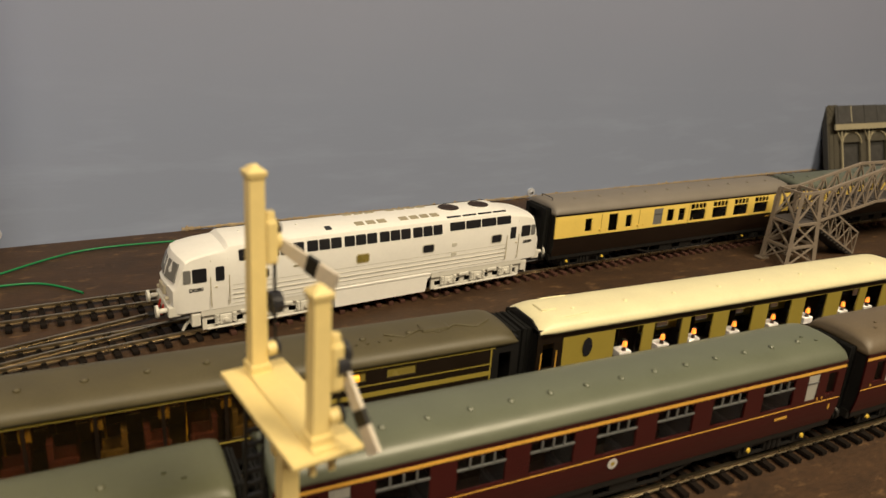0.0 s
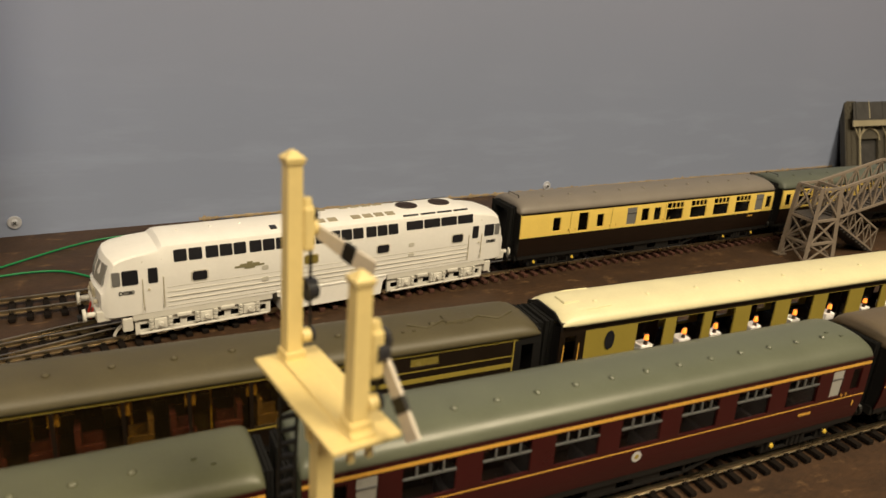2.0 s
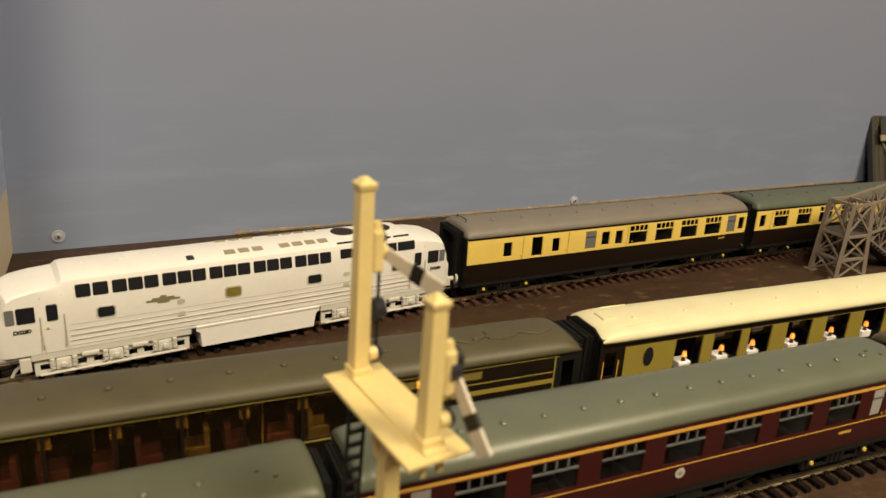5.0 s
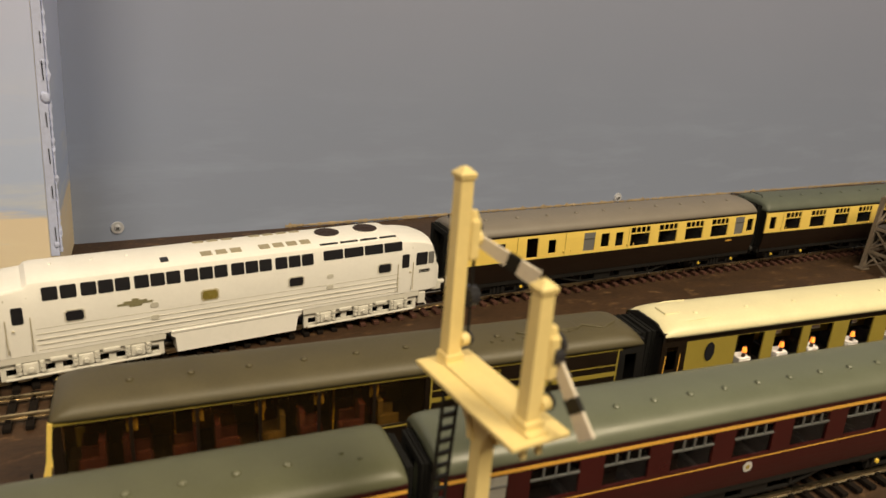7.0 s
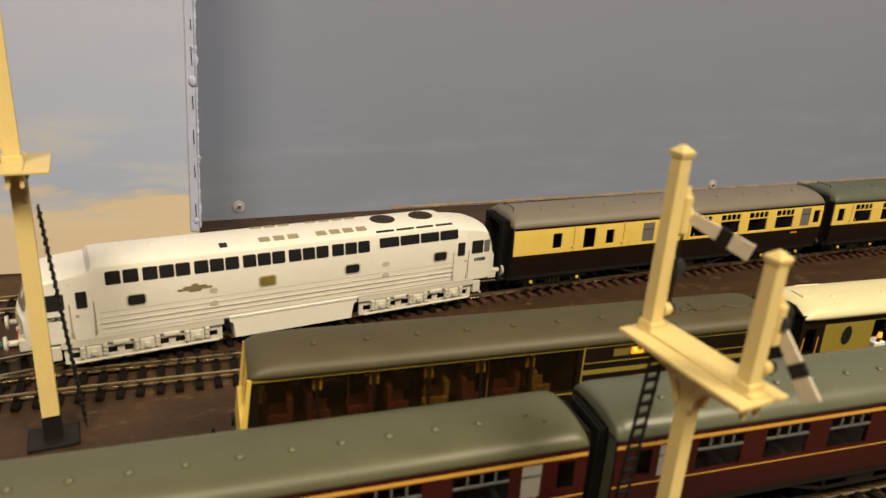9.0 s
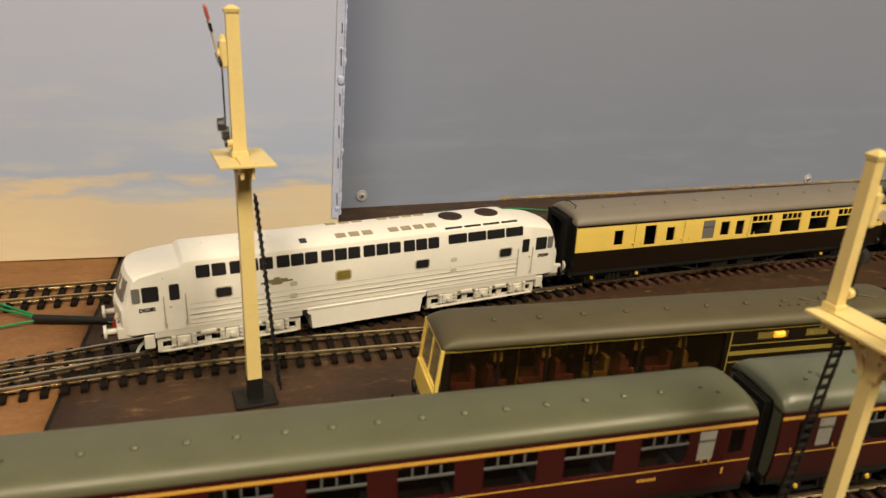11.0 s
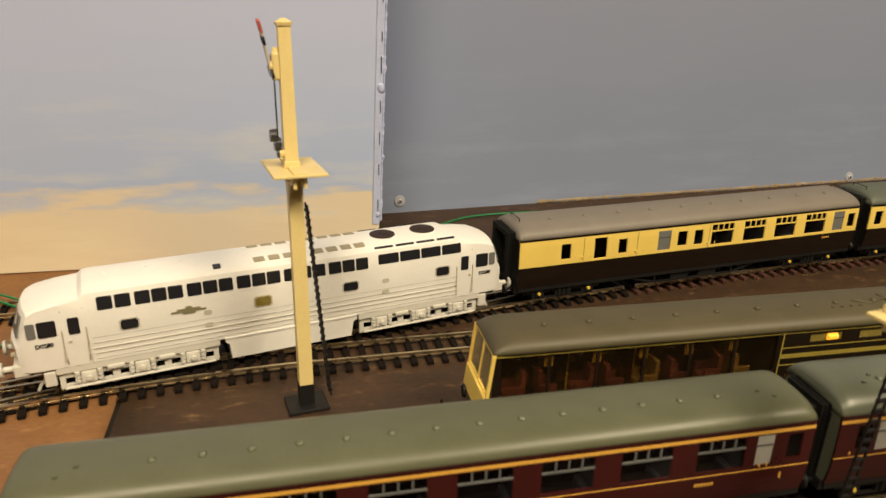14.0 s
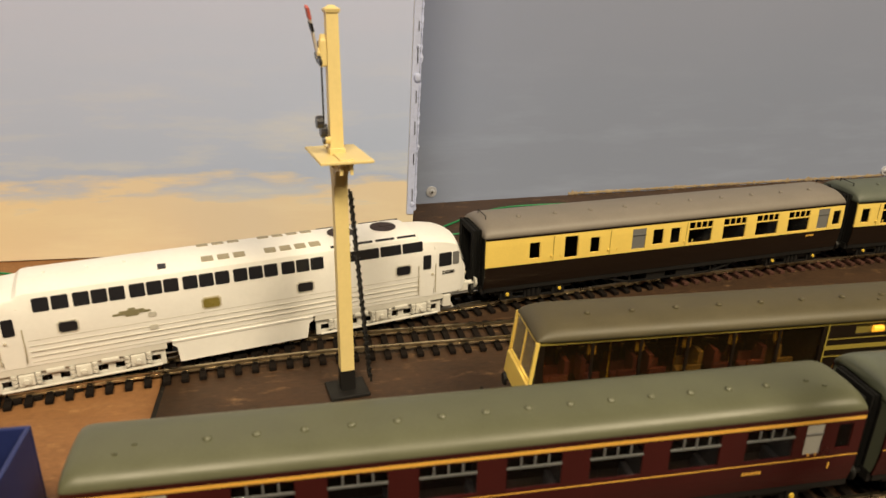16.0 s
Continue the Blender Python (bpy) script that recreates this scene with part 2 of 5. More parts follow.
def bar(bm, p, q, w, h=None):
    """A square bar from p to q."""
    h = h or w
    p, q = Vector(p), Vector(q)
    d = q - p
    m = Matrix.Translation((p + q) / 2) @ d.to_track_quat("Z", "Y").to_matrix().to_4x4() @ Matrix.Diagonal((w, h, d.length, 1))
    bmesh.ops.create_cube(bm, size=1, matrix=m)
    return bm


def panel(bm, x0, x1, z0, z1, holes, yf, th):
    """A side sheet between x0..x1, z0..z1 with openings through it; yf gives its outer face, th its thickness inwards."""
    xs = sorted({x0, x1, *(v for h in holes for v in h[:2] if x0 <= v <= x1)})
    zs = sorted({z0, z1, *(v for h in holes for v in h[2:4])})

    def solid(i, k):
        if not (0 <= i < len(xs) - 1 and 0 <= k < len(zs) - 1):
            return False
        x, z = (xs[i] + xs[i + 1]) / 2, (zs[k] + zs[k + 1]) / 2
        return not any(h[0] < x < h[1] and h[2] < z < h[3] for h in holes)

    vs = {}

    def v(i, k, inner):
        if (i, k, inner) not in vs:
            y = yf(zs[k])
            vs[i, k, inner] = bm.verts.new((xs[i], y - math.copysign(th, y) if inner else y, zs[k]))
        return vs[i, k, inner]

    for i in range(len(xs) - 1):
        for k in range(len(zs) - 1):
            if not solid(i, k):
                continue
            q = ((i, k), (i + 1, k), (i + 1, k + 1), (i, k + 1))
            bm.faces.new([v(*c, 0) for c in q])
            bm.faces.new([v(*c, 1) for c in reversed(q)])
            for (a, b), (di, dk) in zip(((q[0], q[1]), (q[1], q[2]), (q[2], q[3]), (q[3], q[0])), ((0, -1), (1, 0), (0, 1), (-1, 0))):
                if not solid(i + di, k + dk):
                    bm.faces.new((v(*a, 0), v(*b, 0), v(*b, 1), v(*a, 1)))
    return bm


def loft(bm, rings, cap=True):
    """Rings of points, joined one to the next."""
    vr = [[bm.verts.new(p) for p in r] for r in rings]
    n = len(vr[0])
    for a, b in zip(vr, vr[1:]):
        for j in range(n):
            bm.faces.new((a[j], a[(j + 1) % n], b[(j + 1) % n], b[j]))
    if cap:
        bm.faces.new(vr[0])
        bm.faces.new(list(reversed(vr[-1])))
    return bm


# ---------------------------------------------------------------- the room, baseboard and backscene
def structure(name, bm, material, label, category="", smooth=False):
    return tagged(part(name, bm, material, None, "", smooth), label, category, kind="structure")


structure("floor", B(-2.6, 3.0, -2.6, 1.4, -0.98, -0.9), M_CARPET, "dark brown covering on the room's floor", "floor")
structure("ceiling", B(-2.6, 3.0, -2.6, 1.4, 1.5, 1.58), M_CEIL, "plain white painted room ceiling", "ceiling")
structure("wall_south", B(-2.6, 3.0, -2.68, -2.6, -0.9, 1.5), M_ROOM, "plain painted room wall", "wall")
structure("wall_west", B(-2.68, -2.6, -2.6, 1.4, -0.9, 1.5), M_ROOM, "plain painted room wall", "wall")
structure("wall_east", B(3.0, 3.08, -2.6, 1.4, -0.9, 1.5), M_ROOM, "plain painted room wall", "wall")
structure("wall_north", B(-2.6, 3.0, 1.4, 1.48, -0.9, 1.5), M_ROOM, "plain painted room wall behind the backscene", "wall")


def baseboard(name, x0, x1, material, label):
    bm = bmesh.new()
    nx = max(2, int((x1 - x0) / 0.02))
    ys = np.linspace(-0.36, 0.62, 50)
    grid = [[bm.verts.new((x0 + (x1 - x0) * i / nx, y, 0.0006 * noise.noise(Vector((x0 * 3 + (x1 - x0) * i / nx * 14, y * 14, 0))))) for y in ys] for i in range(nx + 1)]
    for a, b in zip(grid, grid[1:]):
        for j in range(len(ys) - 1):
            bm.faces.new((a[j], b[j], b[j + 1], a[j + 1]))
    edge = [e for e in bm.edges if e.is_boundary]
    ext = bmesh.ops.extrude_edge_only(bm, edges=edge)
    for v in [g for g in ext["geom"] if isinstance(g, bmesh.types.BMVert)]:
        v.co.z = -0.02
    return structure(name, bm, material, label, "baseboard", True)


baseboard("ground_painted", -0.2765, 2.6, M_BOARD, "scuffed dark brown painted baseboard under the tracks")
baseboard("ground_bare", -2.4, -0.2795, M_WOOD, "bare orange-brown chipboard baseboard with a dark seam")
structure("seam_strip", B(-0.28, -0.276, -0.36, 0.62, -0.02, -0.002), M_BLACK, "dark gap between two baseboards", "joint")


def wall_board(name, p, q, z0, z1, th, material, label):
    """An upright board whose face runs from p to q."""
    d = Vector((q[0] - p[0], q[1] - p[1], 0))
    bm = B(0, d.length, 0, th, z0, z1)
    ob = structure(name, bm, material, label, "wall")
    ob.matrix_basis = pose(p[0], p[1], 0, 0, 0, math.degrees(math.atan2(d.y, d.x)))
    return ob


wall_board("backdrop_grey", (-0.17, 0.3796), (2.4, 0.5788), -0.001, 1.0, 0.012, M_SKY_GREY, "grey-blue hand-painted sky backscene board with a ragged foot")
pale = wall_board("backdrop_pale", (-2.4, 0.294), (-0.1338, 0.294), 0.001, 1.0, 0.1, M_SKY_PALE, "pale lilac painted sky backscene with sand-coloured band")
# its free edge stands a little out of plumb
for v in pale.data.vertices:
    if v.co.x > 1.0:
        v.co.x += 0.030 * v.co.z


# ---------------------------------------------------------------- tracks
def spline(points):
    """A smooth line y(x) through a few plan points."""
    xs, ys = zip(*points)
    return np.polynomial.Polynomial.fit(xs, ys, 5)


MAIN = spline([(-0.62, 0.040), (-0.50, 0.0825), (-0.40, 0.1150), (-0.319, 0.1415), (-0.237, 0.1670), (-0.158, 0.1895), (-0.104, 0.2000), (-0.044, 0.2085), (-0.009, 0.2125),
               (0.048, 0.2183), (0.093, 0.2225), (0.229, 0.2355), (0.457, 0.2545), (0.64, 0.268), (1.0, 0.288), (1.3, 0.300)])
SIDING = lambda x: 0.1545 + 0.02 * (x + 0.1) - (0.35 * max(0, -0.19 - x) ** 1.6)
BACK = lambda x: 0.2622 + 0.083 * x
PULL = lambda x: 0.0780
NEAR = lambda x: 0.0168
NEAR_RAILS = lambda x: 0.0130


def plan_line(f, x0, x1, step):
    """Places along y = f(x), step metres apart: x, y and the direction in degrees."""
    out, x = [], x0
    while x < x1:
        g = (f(x + 0.002) - f(x - 0.002)) / 0.004
        out.append((x, f(x), math.degrees(math.atan(g))))
        x += step / math.hypot(1, g)
    return out


def rail_mesh(bm, f, x0, x1, off, step=0.01):
    prof = [(-0.0011, 0.0024), (0.0011, 0.0024), (0.0011, 0.0029), (0.0004, 0.0032), (0.0004, 0.0041), (0.0008, 0.0044), (0.0007, RAIL), (-0.0007, RAIL), (-0.0008, 0.0044), (-0.0004, 0.0041), (-0.0004, 0.0032), (-0.0011, 0.0029)]
    rings = []
    for x, y, a in plan_line(f, x0, x1, step):
        n = (-math.sin(math.radians(a)), math.cos(math.radians(a)))
        rings.append([(x + n[0] * (off + u), y + n[1] * (off + u), w) for u, w in prof])
    return loft(bm, rings)


def sleeper_mesh(material):
    bm = B(-0.0017, 0.0017, -0.0155, 0.0155, 0.0002, 0.0024, bevel=0.0003)
    for s in (-1, 1):
        for t in (-1, 1):
            box(bm, -0.0011, 0.0011, s * 0.00825 + t * 0.0016 - 0.0006, s * 0.00825 + t * 0.0016 + 0.0006, 0.0023, 0.0034)
    return finish("sleeper", bm, material)


ME_SLEEPER, ME_SLEEPER_RUST = sleeper_mesh(M_SLEEPER), sleeper_mesh(M_SLEEPER_RUST)


def track(f, x0, x1, label, sleeper, rail_material, pitch=0.0085, rails=True):
    t = thing("railway_track", Matrix(), label, "track", "model railway tracks")
    if rails:
        for s in (-1, 1):
            part("rail", rail_mesh(bmesh.new(), f, x0, x1, s * 0.00825), rail_material, t)
    for x, y, a in plan_line(f, x0, x1, pitch):
        shared("sleeper", sleeper, t, pose(x, y, 0.0002 * random.random(), 0, 0, a + random.uniform(-0.7, 0.7)))
    return t


track(NEAR_RAILS, -0.62, 0.95, "straight model track with black sleepers beneath maroon coaches", ME_SLEEPER, M_RAIL)
track(PULL, -0.125, 0.95, "straight model track with black sleepers beneath the dining cars", ME_SLEEPER, M_RAIL)
track(MAIN, -0.6, 0.02, "curved shiny model track with black sleepers", ME_SLEEPER, M_RAIL)
track(MAIN, 0.0225, 1.1, "curved model track with rust-brown sleepers", ME_SLEEPER_RUST, M_RAIL)
def CROSS(x):
    """A crossover that leaves the curved track for the rear one."""
    f = min(1.0, max(0.0, (x + 0.165) / 0.40))
    return MAIN(x) + (BACK(x) - MAIN(x)) * f * f * (3 - 2 * f)


crossing = track(CROSS, 0.020, 0.235, "crossover track with dark sleepers joining the rear track", ME_SLEEPER, M_RAIL)
for side in (-1, 1):
    part("closure_rail", rail_mesh(bmesh.new(), CROSS, -0.150, 0.020, side * 0.00825), M_RAIL, crossing)
track(SIDING, -0.345, 0.30, "siding track with dark sleepers leaving a turnout", ME_SLEEPER, M_RAIL)
track(BACK, -0.75, 0.95, "rear model track with dark sleepers by the backscene", ME_SLEEPER, M_RAIL)


# ---------------------------------------------------------------- coaches (local: x along, -y the side towards the room, z up from the rail)
HW, SILL, WAIST, CANT, TOP = 0.0185, 0.0125, 0.026, 0.0428, 0.0512


def side_y(hw=HW):
    """The gently tucked-in bodyside: half width by height."""
    return lambda z: hw - 0.0016 * max(0.0, (0.024 - z) / 0.0115) ** 2 - 0.0008 * max(0.0, (z - 0.030) / 0.013) ** 2


def roof_ring(x, hw, z0, h, k=1.0, n=18):
    """An arched roof section; k flattens it towards an end."""
    pts = []
    for i in range(n + 1):
        a = math.pi * i / n
        c, s = math.cos(a), math.sin(a)
        y = hw * math.copysign(abs(c) ** 0.82, c) * (1 - 0.10 * (1 - k))
        pts.append((x, y, z0 + h * k * abs(s) ** 0.90))
    return pts + [(x, -hw * 0.9, z0 - 0.0002), (x, hw * 0.9, z0 - 0.0002)][::1]


def roof(name, L, hw, z0, h, material, parent, label, dome=0.007, low=0.5):
    e = L / 2
    xs = [(-e, low), (-e + dome * 0.12, low + (1 - low) * 0.42), (-e + dome * 0.35, low + (1 - low) * 0.74), (-e + dome * 0.65, low + (1 - low) * 0.93), (-e + dome, 1.0)]
    xs = xs + [(x, 1.0) for x in np.linspace(-e + dome * 2, e - dome * 2, 9)] + [(-x, k) for x, k in reversed(xs)]
    return part(name, loft(bmesh.new(), [roof_ring(x, hw, z0, h, k) for x, k in xs]), material, parent, label, True)


def vent_mesh(material):
    bm = C((0, 0, -0.0006), (0, 0, 0.0005), 0.0007, n=8)
    cyl(bm, (0, 0, 0.0003), (0, 0, 0.0007), 0.0014, 0.0012, 10)
    cyl(bm, (0, 0, 0.0007), (0, 0, 0.0010), 0.0012, 0.0005, 10)
    return finish("roof_vent", bm, material)


def wheel_mesh(material, r=0.0066):
    bm = C((0, -0.0002, 0), (0, 0.0022, 0), r, n=20)
    cyl(bm, (0, 0.0022, 0), (0, 0.0028, 0), r + 0.0008, n=20)
    cyl(bm, (0, -0.0006, 0), (0, 0.0, 0), r * 0.72, r * 0.9, 16)
    cyl(bm, (0, -0.0014, 0), (0, 0, 0), 0.0012, n=8)
    return finish("wheel", bm, material)


ME_WHEEL = wheel_mesh(M_BLACK)


def bogie(parent, cx, frame_material, box_material, wheelbase=0.034, half=0.0145):
    """A four-wheeled bogie: side frames with cut-outs, wheels, coil springs and axleboxes."""
    h = wheelbase / 2
    bg = part("bogie", B(cx - 0.004, cx + 0.004, -0.011, 0.011, 0.006, 0.0115), frame_material, parent)
    for s in (-1, 1):
        yf = lambda z, s=s: s * half
        holes = [(cx - h + 0.004, cx - 0.0055, 0.0035, 0.0068), (cx + 0.0055, cx + h - 0.004, 0.0035, 0.0068), (cx - h - 0.008, cx - h - 0.004, 0.0026, 0.0066), (cx + h + 0.004, cx + h + 0.008, 0.0026, 0.0066)]
        part("side_frame", panel(bmesh.new(), cx - h - 0.008, cx + h + 0.008, 0.0026, 0.0092, holes, yf, 0.0016), frame_material, bg)
        for ax in (cx - h, cx + h):
            shared("wheel", ME_WHEEL, bg, pose(ax, s * 0.0072, 0.0066, 0, 0, 0 if s < 0 else 180))
            bm = B(ax - 0.0022, ax + 0.0022, s * half, s * (half + 0.0012), 0.0046, 0.0088, bevel=0.0004)
            part("axlebox", bm, frame_material, bg)
            part("axlebox_cover", C((ax, s * (half + 0.0010), 0.0066), (ax, s * (half + 0.0020), 0.0066), 0.0012, 0.0009), box_material, bg, "yellow-painted round cover" if box_material is M_AXLE else "")
        for sx in (-0.003, 0, 0.003):
            part("spring", C((cx + sx, s * half, 0.0035), (cx + sx, s * half, 0.0085), 0.0012, n=8), frame_material, bg)
    return bg


def underframe(co, L, bogies=0.192, box_material=M_AXLE):
    e = L / 2
    part("floor", B(-e + 0.002, e - 0.002, -HW + 0.002, HW - 0.002, 0.0118, 0.0132), M_BLACK, co)
    for s in (-1, 1):
        part("solebar", B(-e + 0.001, e - 0.001, s * 0.0150, s * 0.0166, 0.0096, 0.0126), M_BLACK, co)
        bm = bmesh.new()
        for a, b in (((-0.052, 0.0098), (-0.030, 0.0042)), ((-0.030, 0.0042), (0.030, 0.0042)), ((0.030, 0.0042), (0.052, 0.0098)), ((-0.030, 0.0098), (-0.030, 0.0042)), ((0.030, 0.0098), (0.030, 0.0042))):
            bar(bm, (a[0], s * 0.0145, a[1]), (b[0], s * 0.0145, b[1]), 0.0011)
        part("truss", bm, M_BLACK, co)
        for x in (-0.018, 0.004):
            part("battery_box", B(x, x + 0.014, s * 0.0085, s * 0.0148, 0.0040, 0.0112, bevel=0.0005), M_BLACK, co)
    for x in (-1, 1):
        part("buffer_beam", B(x * e - 0.001, x * e + 0.001, -0.016, 0.016, 0.0092, 0.0132), M_BLACK, co)
        for s in (-1, 1):
            bm = C((x * e, s * 0.0115, 0.0112), (x * (e + 0.005), s * 0.0115, 0.0112), 0.0011)
            cyl(bm, (x * (e + 0.005), s * 0.0115, 0.0112), (x * (e + 0.0062), s * 0.0115, 0.0112), 0.0034, 0.0030, 16)
            part("buffer", bm, M_BLACK, co)
        part("coupling", B(min(x * e, x * (e + 0.007)), max(x * e, x * (e + 0.007)), -0.002, 0.002, 0.0055, 0.0075), M_BLACK, co)
        bogie(co, x * bogies / 2, M_BLACK, box_material)


def gangway(co, e, s, hw=0.0104, top=0.0468, folds=5):
    """The black folding corridor connection on a coach end."""
    bm = bmesh.new()
    for i in range(folds):
        x0 = e + 0.0003 + i * 0.0012
        g = 0.0003 * (i % 2)
        panel(bm, -hw - 0.0015 + g, hw + 0.0015 - g, 0.0125, top - g, [(-hw + 0.0025, hw - 0.0025, 0.015, top - 0.003)], lambda z: x0, 0.0009)
    bmesh.ops.transform(bm, matrix=Matrix(((0, s, 0, 0), (1, 0, 0, 0), (0, 0, 1, 0), (0, 0, 0, 1))), verts=bm.verts)
    part("gangway_bellows", bm, M_BELLOWS, co, "black folded corridor connection")


def window_fit(co, w, s, toplight):
    """Glass and, on the large windows, the sliding toplights' bars."""
    x0, x1, z0, z1 = w[:4]
    yf = side_y()
    y = s * (yf((z0 + z1) / 2) - 0.0009)
    kind = w[4] if len(w) > 4 else "pane"
    if kind == "door":
        part("window_pane", B(x0, x1, min(y, y + s * 0.0004), max(y, y + s * 0.0004), z0, z1), M_GREYGLASS if toplight is M_CREAM else M_DOORGLASS, co, "frosted window glass")
        part("window_bar", B(x0, x1, min(y, y + s * 0.0009), max(y, y + s * 0.0009), z1 - 0.0042, z1 - 0.0037), M_WINBAR, co)
        return
    pane = part("window_pane", B(x0, x1, min(y, y + s * 0.0003), max(y, y + s * 0.0003), z0, z1), M_GLASS, co)
    pane.visible_shadow = False
    if kind == "light":
        bm = bmesh.new()
        a, b = sorted((y + s * 0.0003, y + s * 0.0010))
        zt = z1 - 0.0042
        box(bm, x0, x1, a, b, zt - 0.00035, zt + 0.00035)
        for f in (0.25, 0.5, 0.75):
            xm = x0 + (x1 - x0) * f
            box(bm, xm - 0.0003, xm + 0.0003, a, b, zt, z1)
        part("window_bar", bm, toplight, co, "sliding toplight frame")


def coach(name, m, L, windows, upper, lower, roof_mat, label, vents, lining, extra=None, toplight=M_WINBAR, split=WAIST, seat=M_SEAT, vent_y=(-0.0065,), group="coaches", rise=TOP - CANT, corridors=(-1, 1)):
    """A corridor coach: two bodysides with real window openings, roof, ends, corridor connections, inside and running gear."""
    co = thing(name, m, label, "railway coach", group)
    e = L / 2
    yf = side_y()
    for s in (-1, 1):
        ws = [w for w in windows]
        f = lambda z, s=s: s * yf(z)
        part("upper_side", panel(bmesh.new(), -e, e, split, CANT, ws, f, 0.0010), upper, co)
        bm = panel(bmesh.new(), -e, e, SILL, split, [(-e - 1, -e - 0.9, z, z) for z in np.linspace(SILL, split, 6)[1:-1]], f, 0.001)
        part("lower_side", bm, lower, co)
        for w in ws:
            window_fit(co, w, s, toplight)
        for z, hgt, mat in lining:
            y = f(z)
            part("lining", B(-e, e, min(y, y + s * 0.00012), max(y, y + s * 0.00012), z, z + hgt), mat, co)
        part("rain_gutter", B(-e, e, min(s * 0.0174, s * 0.0182), max(s * 0.0174, s * 0.0182), CANT, CANT + 0.0007), roof_mat if lining is None else M_MAROON if lower is M_MAROON else M_CHOC, co)
    for s in (-1, 1):
        end = []
        for x in (s * e, s * (e - 0.001)):
            end.append([(x, y, z) for y, z in ((-0.0166, SILL), (0.0166, SILL), (0.0180, 0.022), (0.0172, CANT), (0.011, CANT + 0.54 * rise), (0, CANT + 0.61 * rise), (-0.011, CANT + 0.54 * rise), (-0.0172, CANT), (-0.0180, 0.022))])
        part("end_wall", loft(bmesh.new(), end), roof_mat if roof_mat in (M_SILVERROOF, M_LITROOF) and s < 0 else M_BLACK, co)
        if s in corridors:
            gangway(co, e, s, 0.0098, 0.0450, 4) if lower is M_MAROON else gangway(co, e, s)
        else:
            for y in (-0.0112, 0.0112):
                bm = C((s * e, y, 0.0122), (s * (e + 0.005), y, 0.0122), 0.0012)
                cyl(bm, (s * (e + 0.005), y, 0.0122), (s * (e + 0.0062), y, 0.0122), 0.0032, 0.0029, 16)
                part("buffer", bm, M_RAIL, co, "brass-coloured buffer")
            part("drawhook", B(s * e - 0.001, s * e + 0.001, -0.0012, 0.0012, 0.0100, 0.0135), M_RAIL, co)
        for y in (-0.0125, 0.0125):
            part("step_bar", C((s * (e + 0.0008), y, 0.014), (s * (e + 0.0008), y, 0.042), 0.0003, n=6), M_BLACK, co)
    roof("roof", L + 0.0006, 0.0182, CANT + 0.0003, rise, roof_mat, co, "", dome=0.0055, low=0.62)
    vm = vent_mesh(roof_mat)
    for x in vents:
        for y in vent_y:
            zz = CANT + 0.0003 + rise * (1 - (abs(y) / 0.0182) ** (1 / 0.82 * 2)) ** 0.45
            shared("roof_vent", vm, co, pose(x, y, zz, 20 if y < 0 else -20))
    part("inner_floor", B(-e + 0.002, e - 0.002, -0.0168, 0.0168, 0.0134, 0.0142), M_INTERIOR, co)
    part("partition", B(-e + 0.002, e - 0.002, 0.0035, 0.0043, 0.0142, 0.0425), M_INTERIOR, co)
    seat_mesh = B(-0.0032, 0.0032, -0.0150, -0.0005, 0.0142, 0.0205, bevel=0.0006)
    box(seat_mesh, -0.0009, 0.0009, -0.0150, -0.0005, 0.0205, 0.0325)
    me = finish("seat", seat_mesh, seat)
    for w in windows:
        if len(w) > 4 and w[4] == "light":
            for x in (w[0] - 0.003, w[1] + 0.003):
                shared("seat", me, co, pose(x, 0, 0))
    underframe(co, L)
    if lower is M_MAROON:
        for x, y in ((-e + 0.0135, -0.0085), (-e + 0.0185, -0.0045), (e - 0.0135, -0.0085), (e - 0.0185, -0.0045)):
            zr = CANT + 0.0003 + rise * (1 - (abs(y) / 0.0182) ** (1 / 0.82 * 2)) ** 0.45
            part("roof_lug", B(x, x + 0.0014, y, y + 0.0010, zr - 0.001, zr + 0.0007), roof_mat, co)
    if extra:
        extra(co, yf)
    return co


def handles(xs, z, material=M_GOLD):
    def make(co, yf):
        for x in xs:
            bm = C((x, -yf(z) - 0.0001, z), (x, -yf(z) - 0.0007, z), 0.0005, n=8)
            part("door_handle", bm, material, co, "small brass handle")
    return make


CL = 0.258
# maroon coaches
SLIM = Matrix.Diagonal((1, 0.915, 1, 1))


def maroon_windows(first=-0.0965, door=0.1050, end=0.1180):
    """Seven compartment windows from first, with a whited lavatory window and a door window at each end."""
    ws = [(-0.1210, -0.1150, 0.0285, 0.0388), (-0.1120, -0.1050, 0.0270, 0.0396, "door")]
    ws += [(first + i * 0.0290, first + i * 0.0290 + 0.0190, 0.0268, 0.0396, "light") for i in range(7)]
    ws += [(door, door + 0.0070, 0.0270, 0.0396, "door"), (end, end + 0.0060, 0.0285, 0.0388)]
    return ws


